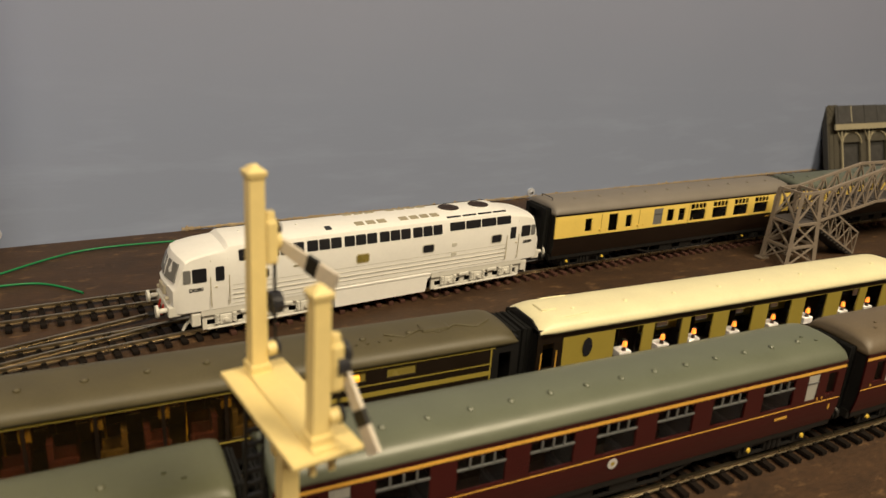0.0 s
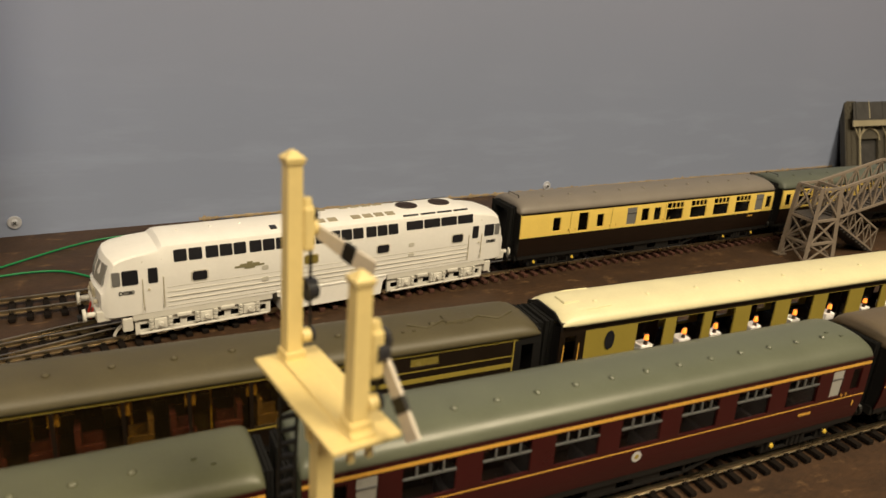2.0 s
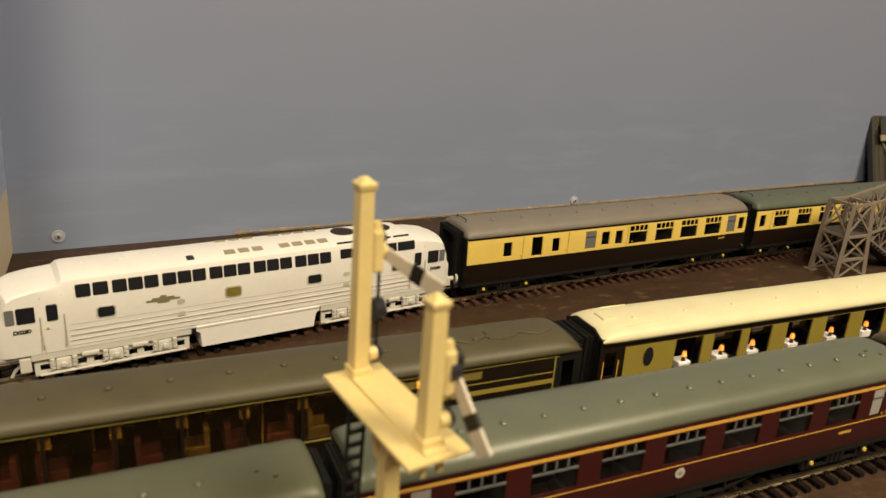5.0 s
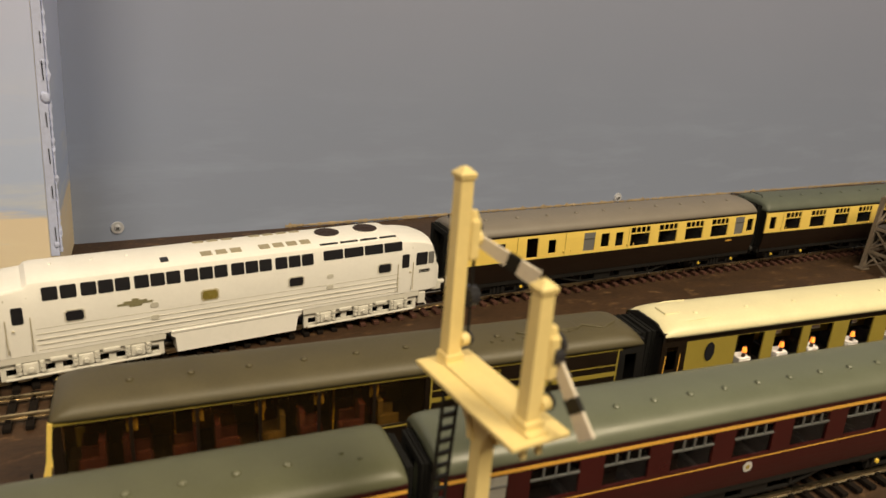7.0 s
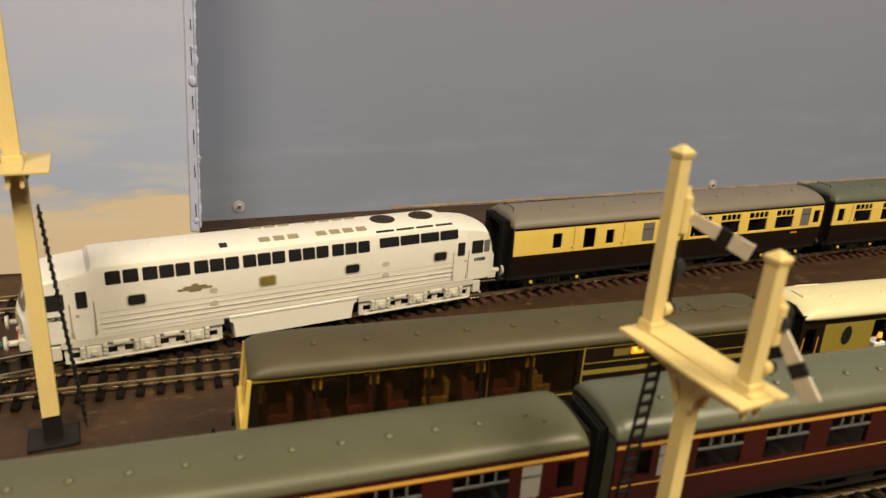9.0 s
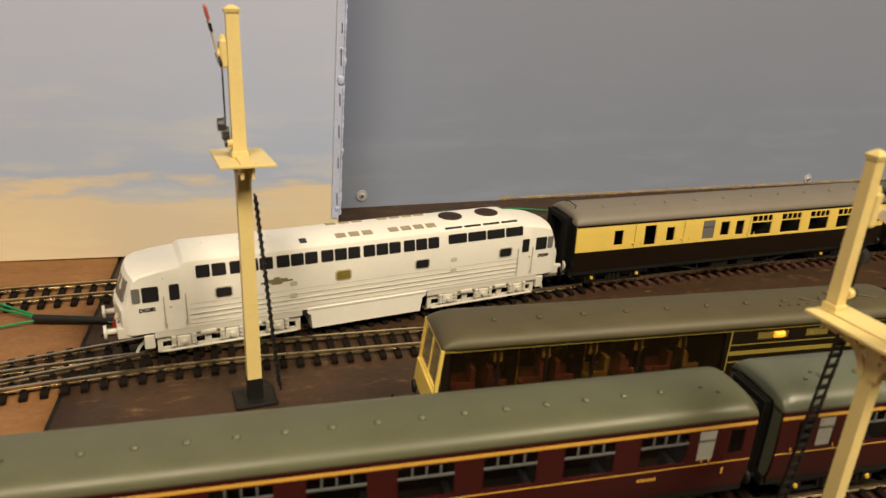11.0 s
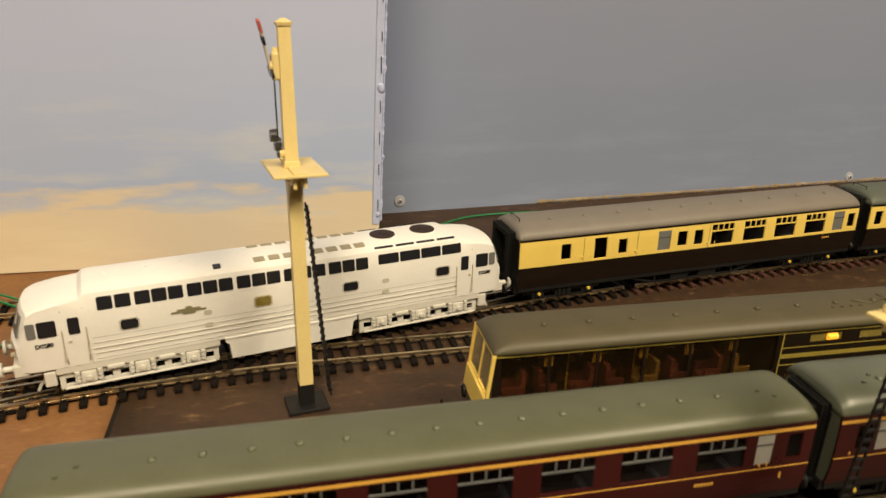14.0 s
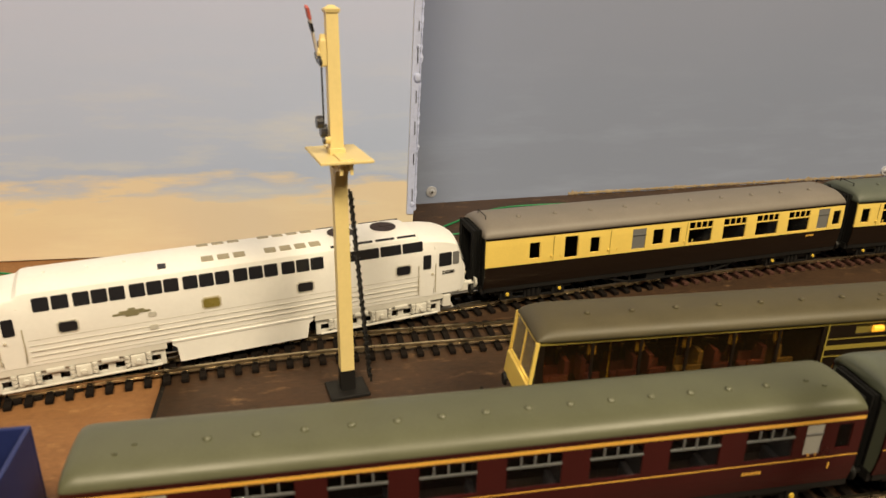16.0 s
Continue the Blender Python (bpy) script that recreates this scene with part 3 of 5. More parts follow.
def maroon_extra(crest):
    def make(co, yf):
        if crest:
            part("crest", C((0.0, -yf(0.0215) + 0.0002, 0.0215), (0.0, -yf(0.0215) - 0.0002, 0.0215), 0.0023, n=24), M_CLOTH, co, "round cream transfer crest")
            part("crest_centre", C((0.0, -yf(0.0215), 0.0215), (0.0, -yf(0.0215) - 0.0003, 0.0215), 0.0010, n=18), M_OLIVE, co)
        x0 = 0.088
        bm = bmesh.new()
        for i in range(6):
            box(bm, x0 + i * 0.0013, x0 + i * 0.0013 + 0.0009, -yf(0.0215) - 0.0002, -yf(0.0215) + 0.0002, 0.0209, 0.0221)
        part("number_bars", bm, M_GOLD, co, "small illegible gold figures")
        part("class_mark", B(0.1225, 0.1232, -yf(0.0215) - 0.0002, -yf(0.0215) + 0.0002, 0.0200, 0.0225), M_GOLD, co)
        for x in (0.1160, -0.1228, 0.1130, -0.1040):
            part("door_handle", B(x - 0.0002, x + 0.0002, -yf(0.026) - 0.0005, -yf(0.026), 0.0265, 0.0277), M_GOLD, co, "small brass handle")
    return make


GOLDS = [(CANT - 0.0026, 0.0014, M_GOLD), (0.0250, 0.0004, M_GOLD)]
# vents of the two near coaches, as spacings along the roof
VA = [-0.0955 + 0.01485 * i for i in range(14)]
VB = [-0.1073 + 0.0164 * i for i in range(14)]
LA = 0.2680
XA, XB, XD = -0.011 - LA / 2, CL / 2, CL + 0.0145 + CL / 2
coach("maroon_coach", pose(XA, NEAR(0) - 0.0026, RAIL, 0, 0, 0.8) @ Matrix.Diagonal((1, 0.875, 1, 1)), LA, maroon_windows(-0.0866, 0.1108, 0.1236), M_MAROON, M_MAROON, M_SILVERROOF, "maroon model coach with gold lining and grey-green roof", [x + 0.0021 for x in VA], GOLDS, maroon_extra(False), group="maroon train", rise=0.0068, corridors=(1,), vent_y=(-0.0045,))
coach("maroon_coach", pose(XB, NEAR(0), RAIL) @ SLIM, CL, maroon_windows(), M_MAROON, M_MAROON, M_LITROOF, "maroon model coach with round crest and silver-grey roof", VB, GOLDS, maroon_extra(True), group="maroon train")
coach("maroon_coach", pose(XD, NEAR(0), RAIL) @ SLIM, CL, maroon_windows(), M_MAROON, M_MAROON, M_BROWNROOF, "maroon model coach with a dusty brown roof", VA, GOLDS, maroon_extra(False), group="maroon train")


# chocolate and cream coaches of the moving train
def light(c, w=0.0172):
    return (c - w / 2, c + w / 2, 0.0275, 0.0410, "light")


BRAKE = [(-0.1018, -0.0953, 0.0290, 0.0387), (-0.0793, -0.0706, 0.0272, 0.0404), (-0.0624, -0.0563, 0.0288, 0.0382), (-0.0340, -0.0246, 0.0277, 0.0405, "door"),
         (-0.0194, -0.0122, 0.0293, 0.0389), (-0.0068, 0.0, 0.0288, 0.0387), light(0.0150), light(0.0406), light(0.0661), light(0.0916), (0.1073, 0.1166, 0.0275, 0.0410, "door"), (0.1202, 0.1264, 0.0292, 0.0388)]
SECOND = [(-0.1245, -0.1180, 0.0290, 0.0387)] + [light(-0.0990 + i * 0.0283) for i in range(8)] + [(0.1185, 0.1250, 0.0290, 0.0387)]


def cream_extra(handles_at, bars_at):
    def make(co, yf):
        for x in handles_at:
            part("door_handle", C((x, -yf(0.030), 0.0295), (x, -yf(0.030) - 0.0009, 0.0295), 0.0006, n=8), M_CREAM, co)
            part("door_hinge", B(x + 0.0055, x + 0.0060, -yf(0.030) - 0.0004, -yf(0.030), 0.0285, 0.0300), M_CREAM, co)
            part("door_seam", B(x + 0.0007, x + 0.0010, -yf(0.030) - 0.00008, -yf(0.030), WAIST, CANT - 0.001), M_OLIVE, co)
        bm = bmesh.new()
        for i in range(5):
            box(bm, bars_at + i * 0.0013, bars_at + i * 0.0013 + 0.0009, -yf(0.0235) - 0.0002, -yf(0.0235) + 0.0002, 0.0229, 0.0240)
        part("number_bars", bm, M_GOLD, co, "small illegible gold figures")
        for s in (-1, 1):
            bm = bmesh.new()
            x = s * (CL / 2 - 0.004)
            for y in (-0.006, 0.006):
                bar(bm, (x, y, 0.0505), (x, y, 0.0530), 0.0004)
            bar(bm, (x, -0.006, 0.0530), (x, 0.006, 0.0530), 0.0004)
            part("roof_rail", bm, M_BLACK, co)
    return make


CREAMLINE = [(CANT - 0.0006, 0.0005, M_CHOC)]
VC = [-0.105 + 0.0235 * i for i in range(10)]
cream_brake = coach("cream_and_brown_coach", pose(0.36, MAIN(0.36), RAIL), CL, BRAKE, M_CREAM, M_CHOC, M_GREYROOF, "cream and chocolate-brown brake coach with brown-grey roof", VC, CREAMLINE, cream_extra((-0.0875, -0.0500, 0.0035), 0.1000), M_CREAM, group="moving train")
cream_second = coach("cream_and_brown_coach", pose(0.63, MAIN(0.63), RAIL), CL, SECOND, M_CREAM, M_CHOC, M_GREENROOF, "cream and chocolate-brown coach with weathered green-grey roof", VC, CREAMLINE, cream_extra((-0.112, 0.112), 0.1000), M_CREAM, group="moving train")


# ---------------------------------------------------------------- white diesel locomotive
LOCO_L = 0.253


def loco_y(z):
    """Half width of the locomotive's side by height."""
    return 0.0175 - 0.0009 * max(0.0, (0.018 - z) / 0.007) - 0.0014 * max(0.0, (z - 0.036) / 0.008)


def loco_ring(x, zb, zt, hw, bow=0.0):
    """A section of the body; bow sweeps the sides back."""
    sh = min(zt - 0.0025, 0.0445)
    half = [(hw * loco_y(zb) / 0.0175, zb), (hw * loco_y(min(sh, 0.024)) / 0.0175, zb + (sh - zb) * 0.4), (hw * loco_y(min(sh, 0.036)) / 0.0175, zb + (sh - zb) * 0.75), (hw * loco_y(sh) / 0.0175, sh)]
    y1 = half[-1][0]
    for i in range(1, 6):
        a = math.pi / 2 * i / 5
        half.append((y1 * math.cos(a) ** 0.85 if i < 5 else 0.0, sh + (zt - sh) * math.sin(a) ** 0.9))
    pts = half + [(-y, z) for y, z in reversed(half[:-1])]
    sgn = -1 if x < 0 else 1
    return [(x - sgn * bow * (abs(y) / 0.0175) ** 2, y, z) for y, z in pts]


def roof_at(y, zt=0.0489, sh=0.0445):
    """Height and slope of the locomotive's roof at y."""
    y1 = loco_y(sh)

    def z(v):
        c = min(1.0, (abs(v) / y1)) ** (1 / 0.85)
        return sh + (zt - sh) * math.sqrt(max(0.0, 1 - c * c)) ** 0.9
    return z(y), math.degrees(math.atan((z(y + 0.0004) - z(y - 0.0004)) / 0.0008))


def loco_panes(loco, name, items, material, label="", proud=0.00025, rounding=0.00035):
    """Small flush windows and plates on both sides: x from the front, width and heights."""
    for x0, x1, z0, z1 in items:
        for s in (-1, 1):
            bm = bmesh.new()
            a, b = x0 - LOCO_L / 2, x1 - LOCO_L / 2
            vs = []
            for d in (-0.0008, proud):
                vs.append([bm.verts.new((x, s * (loco_y(z) + d), z)) for x, z in ((a, z0), (b, z0), (b, z1), (a, z1))])
            for i in range(4):
                bm.faces.new((vs[0][i], vs[0][(i + 1) % 4], vs[1][(i + 1) % 4], vs[1][i]))
            bm.faces.new(vs[1])
            bm.faces.new(list(reversed(vs[0])))
            es = [e for e in bm.edges if abs(e.verts[0].co.z - e.verts[1].co.z) < 1e-7 and abs(e.verts[0].co.x - e.verts[1].co.x) < 1e-7]
            bmesh.ops.bevel(bm, geom=es, offset=min(rounding, (z1 - z0) * 0.3), segments=2, affect="EDGES")
            part(name, bm, material, loco, label)


def text_mesh(body, size, material, parent, m, name="number"):
    cu = bpy.data.curves.new(name, "FONT")
    cu.body, cu.size, cu.extrude, cu.align_x, cu.align_y = body, size, 0.0001, "CENTER", "CENTER"
    cu.offset = size * 0.03
    tmp = bpy.data.objects.new(name, cu)
    scene.collection.objects.link(tmp)
    me = bpy.data.meshes.new_from_object(tmp.evaluated_get(bpy.context.evaluated_depsgraph_get()))
    bpy.data.objects.remove(tmp)
    me.materials.clear()
    me.materials.append(material)
    ob = new(name, me)
    ob.parent, ob.matrix_basis = parent, m
    return ob


def loco_bogie(loco, cx, flip):
    bg = part("bogie", B(cx - 0.006, cx + 0.006, -0.012, 0.012, 0.006, 0.0105), M_WHITE2, loco)
    axles = [cx - 0.0235, cx, cx + 0.0235]
    for s in (-1, 1):
        half = 0.0150
        yf = lambda z, s=s: s * half
        holes = []
        for ax in axles:
            for k in (-1, 1):
                holes.append((ax + k * 0.0074 - 0.0027, ax + k * 0.0074 + 0.0027, 0.0036, 0.0072))
        part("side_frame", panel(bmesh.new(), cx - 0.036, cx + 0.036, 0.0016, 0.0116, holes, yf, 0.0016), M_WHITE2, bg)
        part("frame_beam", B(cx - 0.037, cx + 0.037, min(s * half, s * (half + 0.0014)), max(s * half, s * (half + 0.0014)), 0.0100, 0.0140, bevel=0.0005), M_WHITE2, bg)
        part("brake_rod", C((cx - 0.034, s * (half + 0.001), 0.0022), (cx + 0.034, s * (half + 0.001), 0.0022), 0.0006, n=8), M_WHITE2, bg)
        for ax in axles:
            shared("wheel", ME_WHEEL_SHADED, bg, pose(ax, s * 0.0072, 0.0076, 0, 0, 0 if s < 0 else 180))
            bm = C((ax, s * (half - 0.0004), 0.0066), (ax, s * (half + 0.0020), 0.0066), 0.0027, 0.0022, 14)
            cyl(bm, (ax, s * (half + 0.0018), 0.0066), (ax, s * (half + 0.0030), 0.0066), 0.0015, 0.0011, 12)
            box(bm, ax - 0.0034, ax + 0.0034, min(s * half, s * (half + 0.0017)), max(s * half, s * (half + 0.0017)), 0.0036, 0.0098, bevel=0.0007)
            box(bm, ax - 0.0050, ax + 0.0050, min(s * half, s * (half + 0.0012)), max(s * half, s * (half + 0.0012)), 0.0014, 0.0034, bevel=0.0006)
            part("axlebox", bm, M_WHITE2, bg)
            for k in (-1, 1):
                bm = bmesh.new()
                for q in range(3):
                    z = 0.0046 + q * 0.0020
                    cyl(bm, (ax + k * 0.0048, s * (half + 0.0010), z), (ax + k * 0.0048, s * (half + 0.0010), z + 0.0014), 0.0013, n=10)
                bar(bm, (ax + k * 0.0048, s * (half + 0.0010), 0.0040), (ax + k * 0.0048, s * (half + 0.0010), 0.0106), 0.0008)
                part("spring", bm, M_WHITE2, bg)
        for k in (-1, 1):
            x = cx + k * 0.0115
            part("spring_hanger", B(x - 0.0040, x + 0.0040, min(s * half, s * (half + 0.0020)), max(s * half, s * (half + 0.0020)), 0.0084, 0.0110, bevel=0.0008), M_WHITE2, bg)
        x = cx + flip * 0.037
        part("sand_box", B(min(x, x + flip * 0.005), max(x, x + flip * 0.005), min(s * 0.0125, s * 0.0162), max(s * 0.0125, s * 0.0162), 0.0046, 0.0122, bevel=0.0006), M_WHITE2, bg)
        bm = bmesh.new()
        bar(bm, (x + flip * 0.004, s * 0.0105, 0.0070), (x + flip * 0.0070, s * 0.0105, 0.0042), 0.0012)
        bar(bm, (x + flip * 0.0070, s * 0.0105, 0.0044), (x + flip * 0.0088, s * 0.0105, 0.0010), 0.0012)
        part("guard_iron", bm, M_WHITE2, bg)


# black wheels stand in for the shade behind the bogie frames' cut-outs
ME_WHEEL_SHADED = wheel_mesh(M_BLACK, 0.0076)


def white_loco(m):
    loco = thing("diesel_locomotive", m, "plain white model diesel locomotive with grey lines", "locomotive", "moving train")
    e = LOCO_L / 2
    prof = [(0.0, 0.0115, 0.0262, 0.0150, 0.0030), (0.0012, 0.0112, 0.0275, 0.0160, 0.0034), (0.0026, 0.0110, 0.0335, 0.0168, 0.0034), (0.0048, 0.0110, 0.0395, 0.0172, 0.0033), (0.0062, 0.0110, 0.0418, 0.0174, 0.0029),
            (0.0105, 0.0110, 0.0434, 0.0175, 0.0014), (0.020, 0.0110, 0.0450, 0.0175, 0.0), (0.0300, 0.0110, 0.0459, 0.0175, 0.0), (0.0322, 0.0110, 0.0483, 0.0175, 0.0), (0.035, 0.0110, 0.0489, 0.0175, 0.0)]
    rings = [loco_ring(-e + x, zb, zt, hw, bow) for x, zb, zt, hw, bow in prof]
    rings += [loco_ring(x, 0.0110, 0.0489, 0.0175) for x in np.linspace(-e + 0.05, e - 0.05, 8)]
    rings += [loco_ring(e - x, zb, zt, hw, bow) for x, zb, zt, hw, bow in reversed(prof)]
    body = part("body", loft(bmesh.new(), rings), M_WHITE, loco, "matt white body shell", True)
    mod = body.modifiers.new("edges", "EDGE_SPLIT")
    mod.split_angle = radians(28)
    # windows in the upper side
    win = [(0.0374, 0.0440, 0.0376, 0.0438), (0.0450, 0.0518, 0.0376, 0.0438)]
    for g in range(5):
        x = 0.0536 + g * 0.0234
        win += [(x + i * 0.0074, x + i * 0.0074 + 0.0067, 0.0376, 0.0438) for i in range(3)]
    win += [(0.1746 + i * 0.0125, 0.1746 + i * 0.0125 + 0.0117, 0.0388, 0.0441) for i in range(4)]
    loco_panes(loco, "engine_room_window", win, M_BLACKWIN)
    loco_panes(loco, "porthole_surround", [(0.0455, 0.0545, 0.0254, 0.0316), (0.1540, 0.1632, 0.0261, 0.0321), (0.2078, 0.2170, 0.0262, 0.0324)], M_LINE, rounding=0.0008)
    loco_panes(loco, "porthole", [(0.0462, 0.0538, 0.0260, 0.0310), (0.1547, 0.1625, 0.0267, 0.0315), (0.2085, 0.2163, 0.0268, 0.0318)], M_BLACKWIN, proud=0.0004, rounding=0.0006)
    loco_panes(loco, "porthole_surround", [(0.1078, 0.1170, 0.0258, 0.0320)], M_GRILLE, rounding=0.0008)
    loco_panes(loco, "tinted_porthole", [(0.1086, 0.1162, 0.0265, 0.0313)], M_YELLOWGLASS, "yellow-tinted window", proud=0.0004, rounding=0.0006)
    loco_panes(loco, "small_grille", [(0.0835, 0.0872, 0.0265, 0.0290), (0.0835, 0.0872, 0.0198, 0.0222), (0.1765, 0.1803, 0.0280, 0.0304), (0.1765, 0.1803, 0.0215, 0.0238)], M_LINE)
    for x0, f in ((0.0, 1), (LOCO_L, -1)):
        span = lambda a, b: tuple(sorted((x0 + f * a, x0 + f * b)))
        loco_panes(loco, "quarterlight", [(*span(0.0075, 0.0112), 0.0285, 0.0358)], M_GREYGLASS)
        loco_panes(loco, "cab_window", [(*span(0.0120, 0.0196), 0.0282, 0.0360)], M_BLACKWIN)
        loco_panes(loco, "door_window", [(*span(0.0244, 0.0291), 0.0278, 0.0360)], M_BLACKWIN)
        loco_panes(loco, "door_line", [(*span(0.0219, 0.0223), 0.0125, 0.0400), (*span(0.0310, 0.0314), 0.0125, 0.0400)], M_LINE, proud=0.0001)
        for s in (-1, 1):
            for hx in (0.0216, 0.0317):
                x = x0 + f * hx - e
                part("handrail", C((x, s * 0.0178, 0.0135), (x, s * 0.0178, 0.0305), 0.00026, n=6), M_GRILLE, loco)
            x = x0 + f * 0.0240 - e
            part("door_handle", B(x, x + 0.001, min(s * 0.0174, s * 0.0182), max(s * 0.0174, s * 0.0182), 0.0242, 0.0250), M_GRILLE, loco)
            text_mesh("D0280", 0.0027, M_BLACK, loco, pose(x0 + f * 0.0138 - e, s * 0.0177, 0.0242, 90, 0, 0 if s < 0 else 180))
    for z in (0.0128, 0.0156, 0.0184, 0.0212, 0.0240):
        a, b = 0.0335, 0.2225
        loco_panes(loco, "side_ridge", [(a, b, z, z + 0.00026)], M_LINE, proud=0.00006)
    # winged emblem as plain bars
    for dx, z0, z1 in ((0.0083, 0.0296, 0.0306), (0.0056, 0.0306, 0.0316), (0.0030, 0.0286, 0.0296)):
        loco_panes(loco, "emblem_bar", [(0.0767 - dx, 0.0767 + dx, z0, z1)], M_EMBLEM)
    loco_panes(loco, "emblem_bar", [(0.0750, 0.0784, 0.0316, 0.0326)], M_EMBLEM)
    # roof fittings
    for x in (0.1830, 0.2070):
        bm = C((x - e, 0, 0.0470), (x - e, 0, 0.0491), 0.0076, n=32)
        part("fan_ring", bm, M_WHITE, loco)
        part("fan_grille", C((x - e, 0, 0.0488), (x - e, 0, 0.0493), 0.0071, n=32), M_FAN, loco, "dark round fan opening")
        for k in range(3):
            bm = bmesh.new()
            a = math.pi * k / 3
            bar(bm, (x - e - 0.0069 * math.cos(a), -0.0069 * math.sin(a), 0.0493), (x - e + 0.0069 * math.cos(a), 0.0069 * math.sin(a), 0.0493), 0.0003)
            part("fan_bar", bm, M_FAN, loco)
    for s in (-1, 1):
        for i in range(8):
            if i == 3:
                continue
            x = 0.1105 + i * 0.0076 - e
            bm = B(x, x + 0.0055, s * 0.0095 - 0.0021, s * 0.0095 + 0.0021, -0.0004, 0.0004)
            ob = part("roof_grille", bm, M_ROOFGRILLE, loco)
            ob.matrix_basis = pose(0, s * 0.0092, roof_at(s * 0.0092)[0] - 0.0001, roof_at(s * 0.0092)[1]) @ Matrix.Translation((0, -s * 0.0095, 0))
        for i in range(4):
            x = 0.1735 + i * 0.0122 - e
            bm = B(x, x + 0.0105, -0.0006, 0.0006, -0.0004, 0.0004)
            ob = part("roof_slot", bm, M_BLACKWIN, loco)
            ob.matrix_basis = pose(0, s * 0.0138, roof_at(s * 0.0138)[0], roof_at(s * 0.0138)[1])
    ob = part("roof_hatch", B(0.0905 - e, 0.0942 - e, -0.0018, 0.0018, -0.0004, 0.0005), M_BLACKWIN, loco)
    ob.matrix_basis = pose(0, -0.0105, roof_at(-0.0105)[0], roof_at(-0.0105)[1])
    for x in (0.0420, 0.0600, 0.0760):
        part("roof_lug", B(x - e, x - e + 0.0012, -0.0006, 0.0006, 0.0484, 0.0496), M_WHITE, loco)
    # tank between the bogies
    bm = loft(bmesh.new(), [[(x, y, z) for y, z in ((-0.0173, 0.0114), (0.0173, 0.0114), (0.0171, 0.0103), (0.0168, 0.0100), (0.0167, 0.0098 - k * 0.0106), (0.0145, 0.0098 - k * 0.0116), (-0.0145, 0.0098 - k * 0.0116), (-0.0167, 0.0098 - k * 0.0106), (-0.0168, 0.0100), (-0.0171, 0.0103))] for x, k in ((0.0925 - e, 0.10), (0.0945 - e, 0.22), (0.0953 - e, 1.0), (0.1587 - e, 1.0), (0.1600 - e, 0.22), (0.1620 - e, 0.10))])
    part("fuel_tank", bm, M_WHITE, loco)
    part("underframe", B(-e + 0.006, e - 0.006, -0.013, 0.013, 0.0088, 0.0116), M_WHITE2, loco)
    loco_bogie(loco, 0.0530 - e, -1)
    loco_bogie(loco, LOCO_L - 0.0530 - e, 1)
    # ends
    for s in (-1, 1):
        x = s * e
        for k in (-1, 1):
            bm = loft(bmesh.new(), [[(s * (e - a - 0.0030 * (abs(y) / 0.0175) ** 2 + 0.0005 - d), y, z) for a, y, z in ((0.0014, k * 0.0015, 0.0288), (0.0014, k * 0.0140, 0.0288), (0.0047, k * 0.0135, 0.0385), (0.0047, k * 0.0015, 0.0385))] for d in (0, 0.0012)])
            part("windscreen", bm, M_GREYGLASS, loco)
            bm = C((x, k * 0.0115, 0.0125), (x + s * 0.0050, k * 0.0115, 0.0125), 0.0014)
            cyl(bm, (x + s * 0.0050, k * 0.0115, 0.0125), (x + s * 0.0064, k * 0.0115, 0.0125), 0.0036, 0.0033, 18)
            part("buffer", bm, M_WHITE2, loco)
            part("marker_light", C((x + s * 0.0004 - s * 0.0014, k * 0.0095, 0.0185), (x + s * 0.0008, k * 0.0095, 0.0185), 0.0012), M_GRILLE, loco, "small round lamp")
        part("buffer_beam", B(min(x - s * 0.006, x + s * 0.0005), max(x - s * 0.006, x + s * 0.0005), -0.0150, 0.0150, 0.0090, 0.0150, bevel=0.0006), M_WHITE2, loco)
        part("headcode_box", B(min(x - s * 0.0010, x + s * 0.0006), max(x - s * 0.0010, x + s * 0.0006), -0.0055, 0.0055, 0.0190, 0.0240, bevel=0.0004), M_GRILLE, loco)
        bm = C((x + s * 0.0005, 0.004, 0.0130), (x + s * 0.0022, 0.004, 0.0070), 0.0006)
        cyl(bm, (x + s * 0.0005, -0.004, 0.0130), (x + s * 0.0022, -0.004, 0.0070), 0.0006)
        part("brake_hose", bm, M_RED, loco, "red brake hoses")
        part("coupling", B(min(x, x + s * 0.008), max(x, x + s * 0.008), -0.0025, 0.0025, 0.0055, 0.0072), M_BLACK, loco)
    for o in loco.children:
        if not o.name.startswith("bogie"):
            o.matrix_basis = Matrix.Translation((0, 0, 0.0027)) @ o.matrix_basis
    return loco


loco = white_loco(pose(0.12, MAIN(0.12), RAIL))


# ---------------------------------------------------------------- dining car and observation car
def plain_side(co, name, x0, x1, z0, z1, holes, s, material, hw=HW, label=""):
    f = side_y(hw)
    return part(name, panel(bmesh.new(), x0, x1, z0, z1, holes, lambda z: s * f(z), 0.001), material, co, label)


def table_lamp_set(co, x, y, glow_material):
    part("table", B(x - 0.0034, x + 0.0040, y - 0.003, y + 0.005, 0.0236, 0.0275, bevel=0.0004), M_CLOTH, co, "table with white cloth")
    part("lamp_base", C((x + 0.0004, y - 0.001, 0.0275), (x + 0.0004, y - 0.001, 0.0300), 0.0013, 0.0005, 12), M_FAN, co, "dark lamp foot")
    part("lamp_shade", C((x + 0.0004, y - 0.001, 0.0300), (x + 0.0004, y - 0.001, 0.0328), 0.0014, 0.0009, 12), glow_material, co, "glowing amber lamp shade")
    part("shade_cap", C((x + 0.0004, y - 0.001, 0.0328), (x + 0.0004, y - 0.001, 0.0334), 0.0009, 0.0004, 10), M_FAN, co)



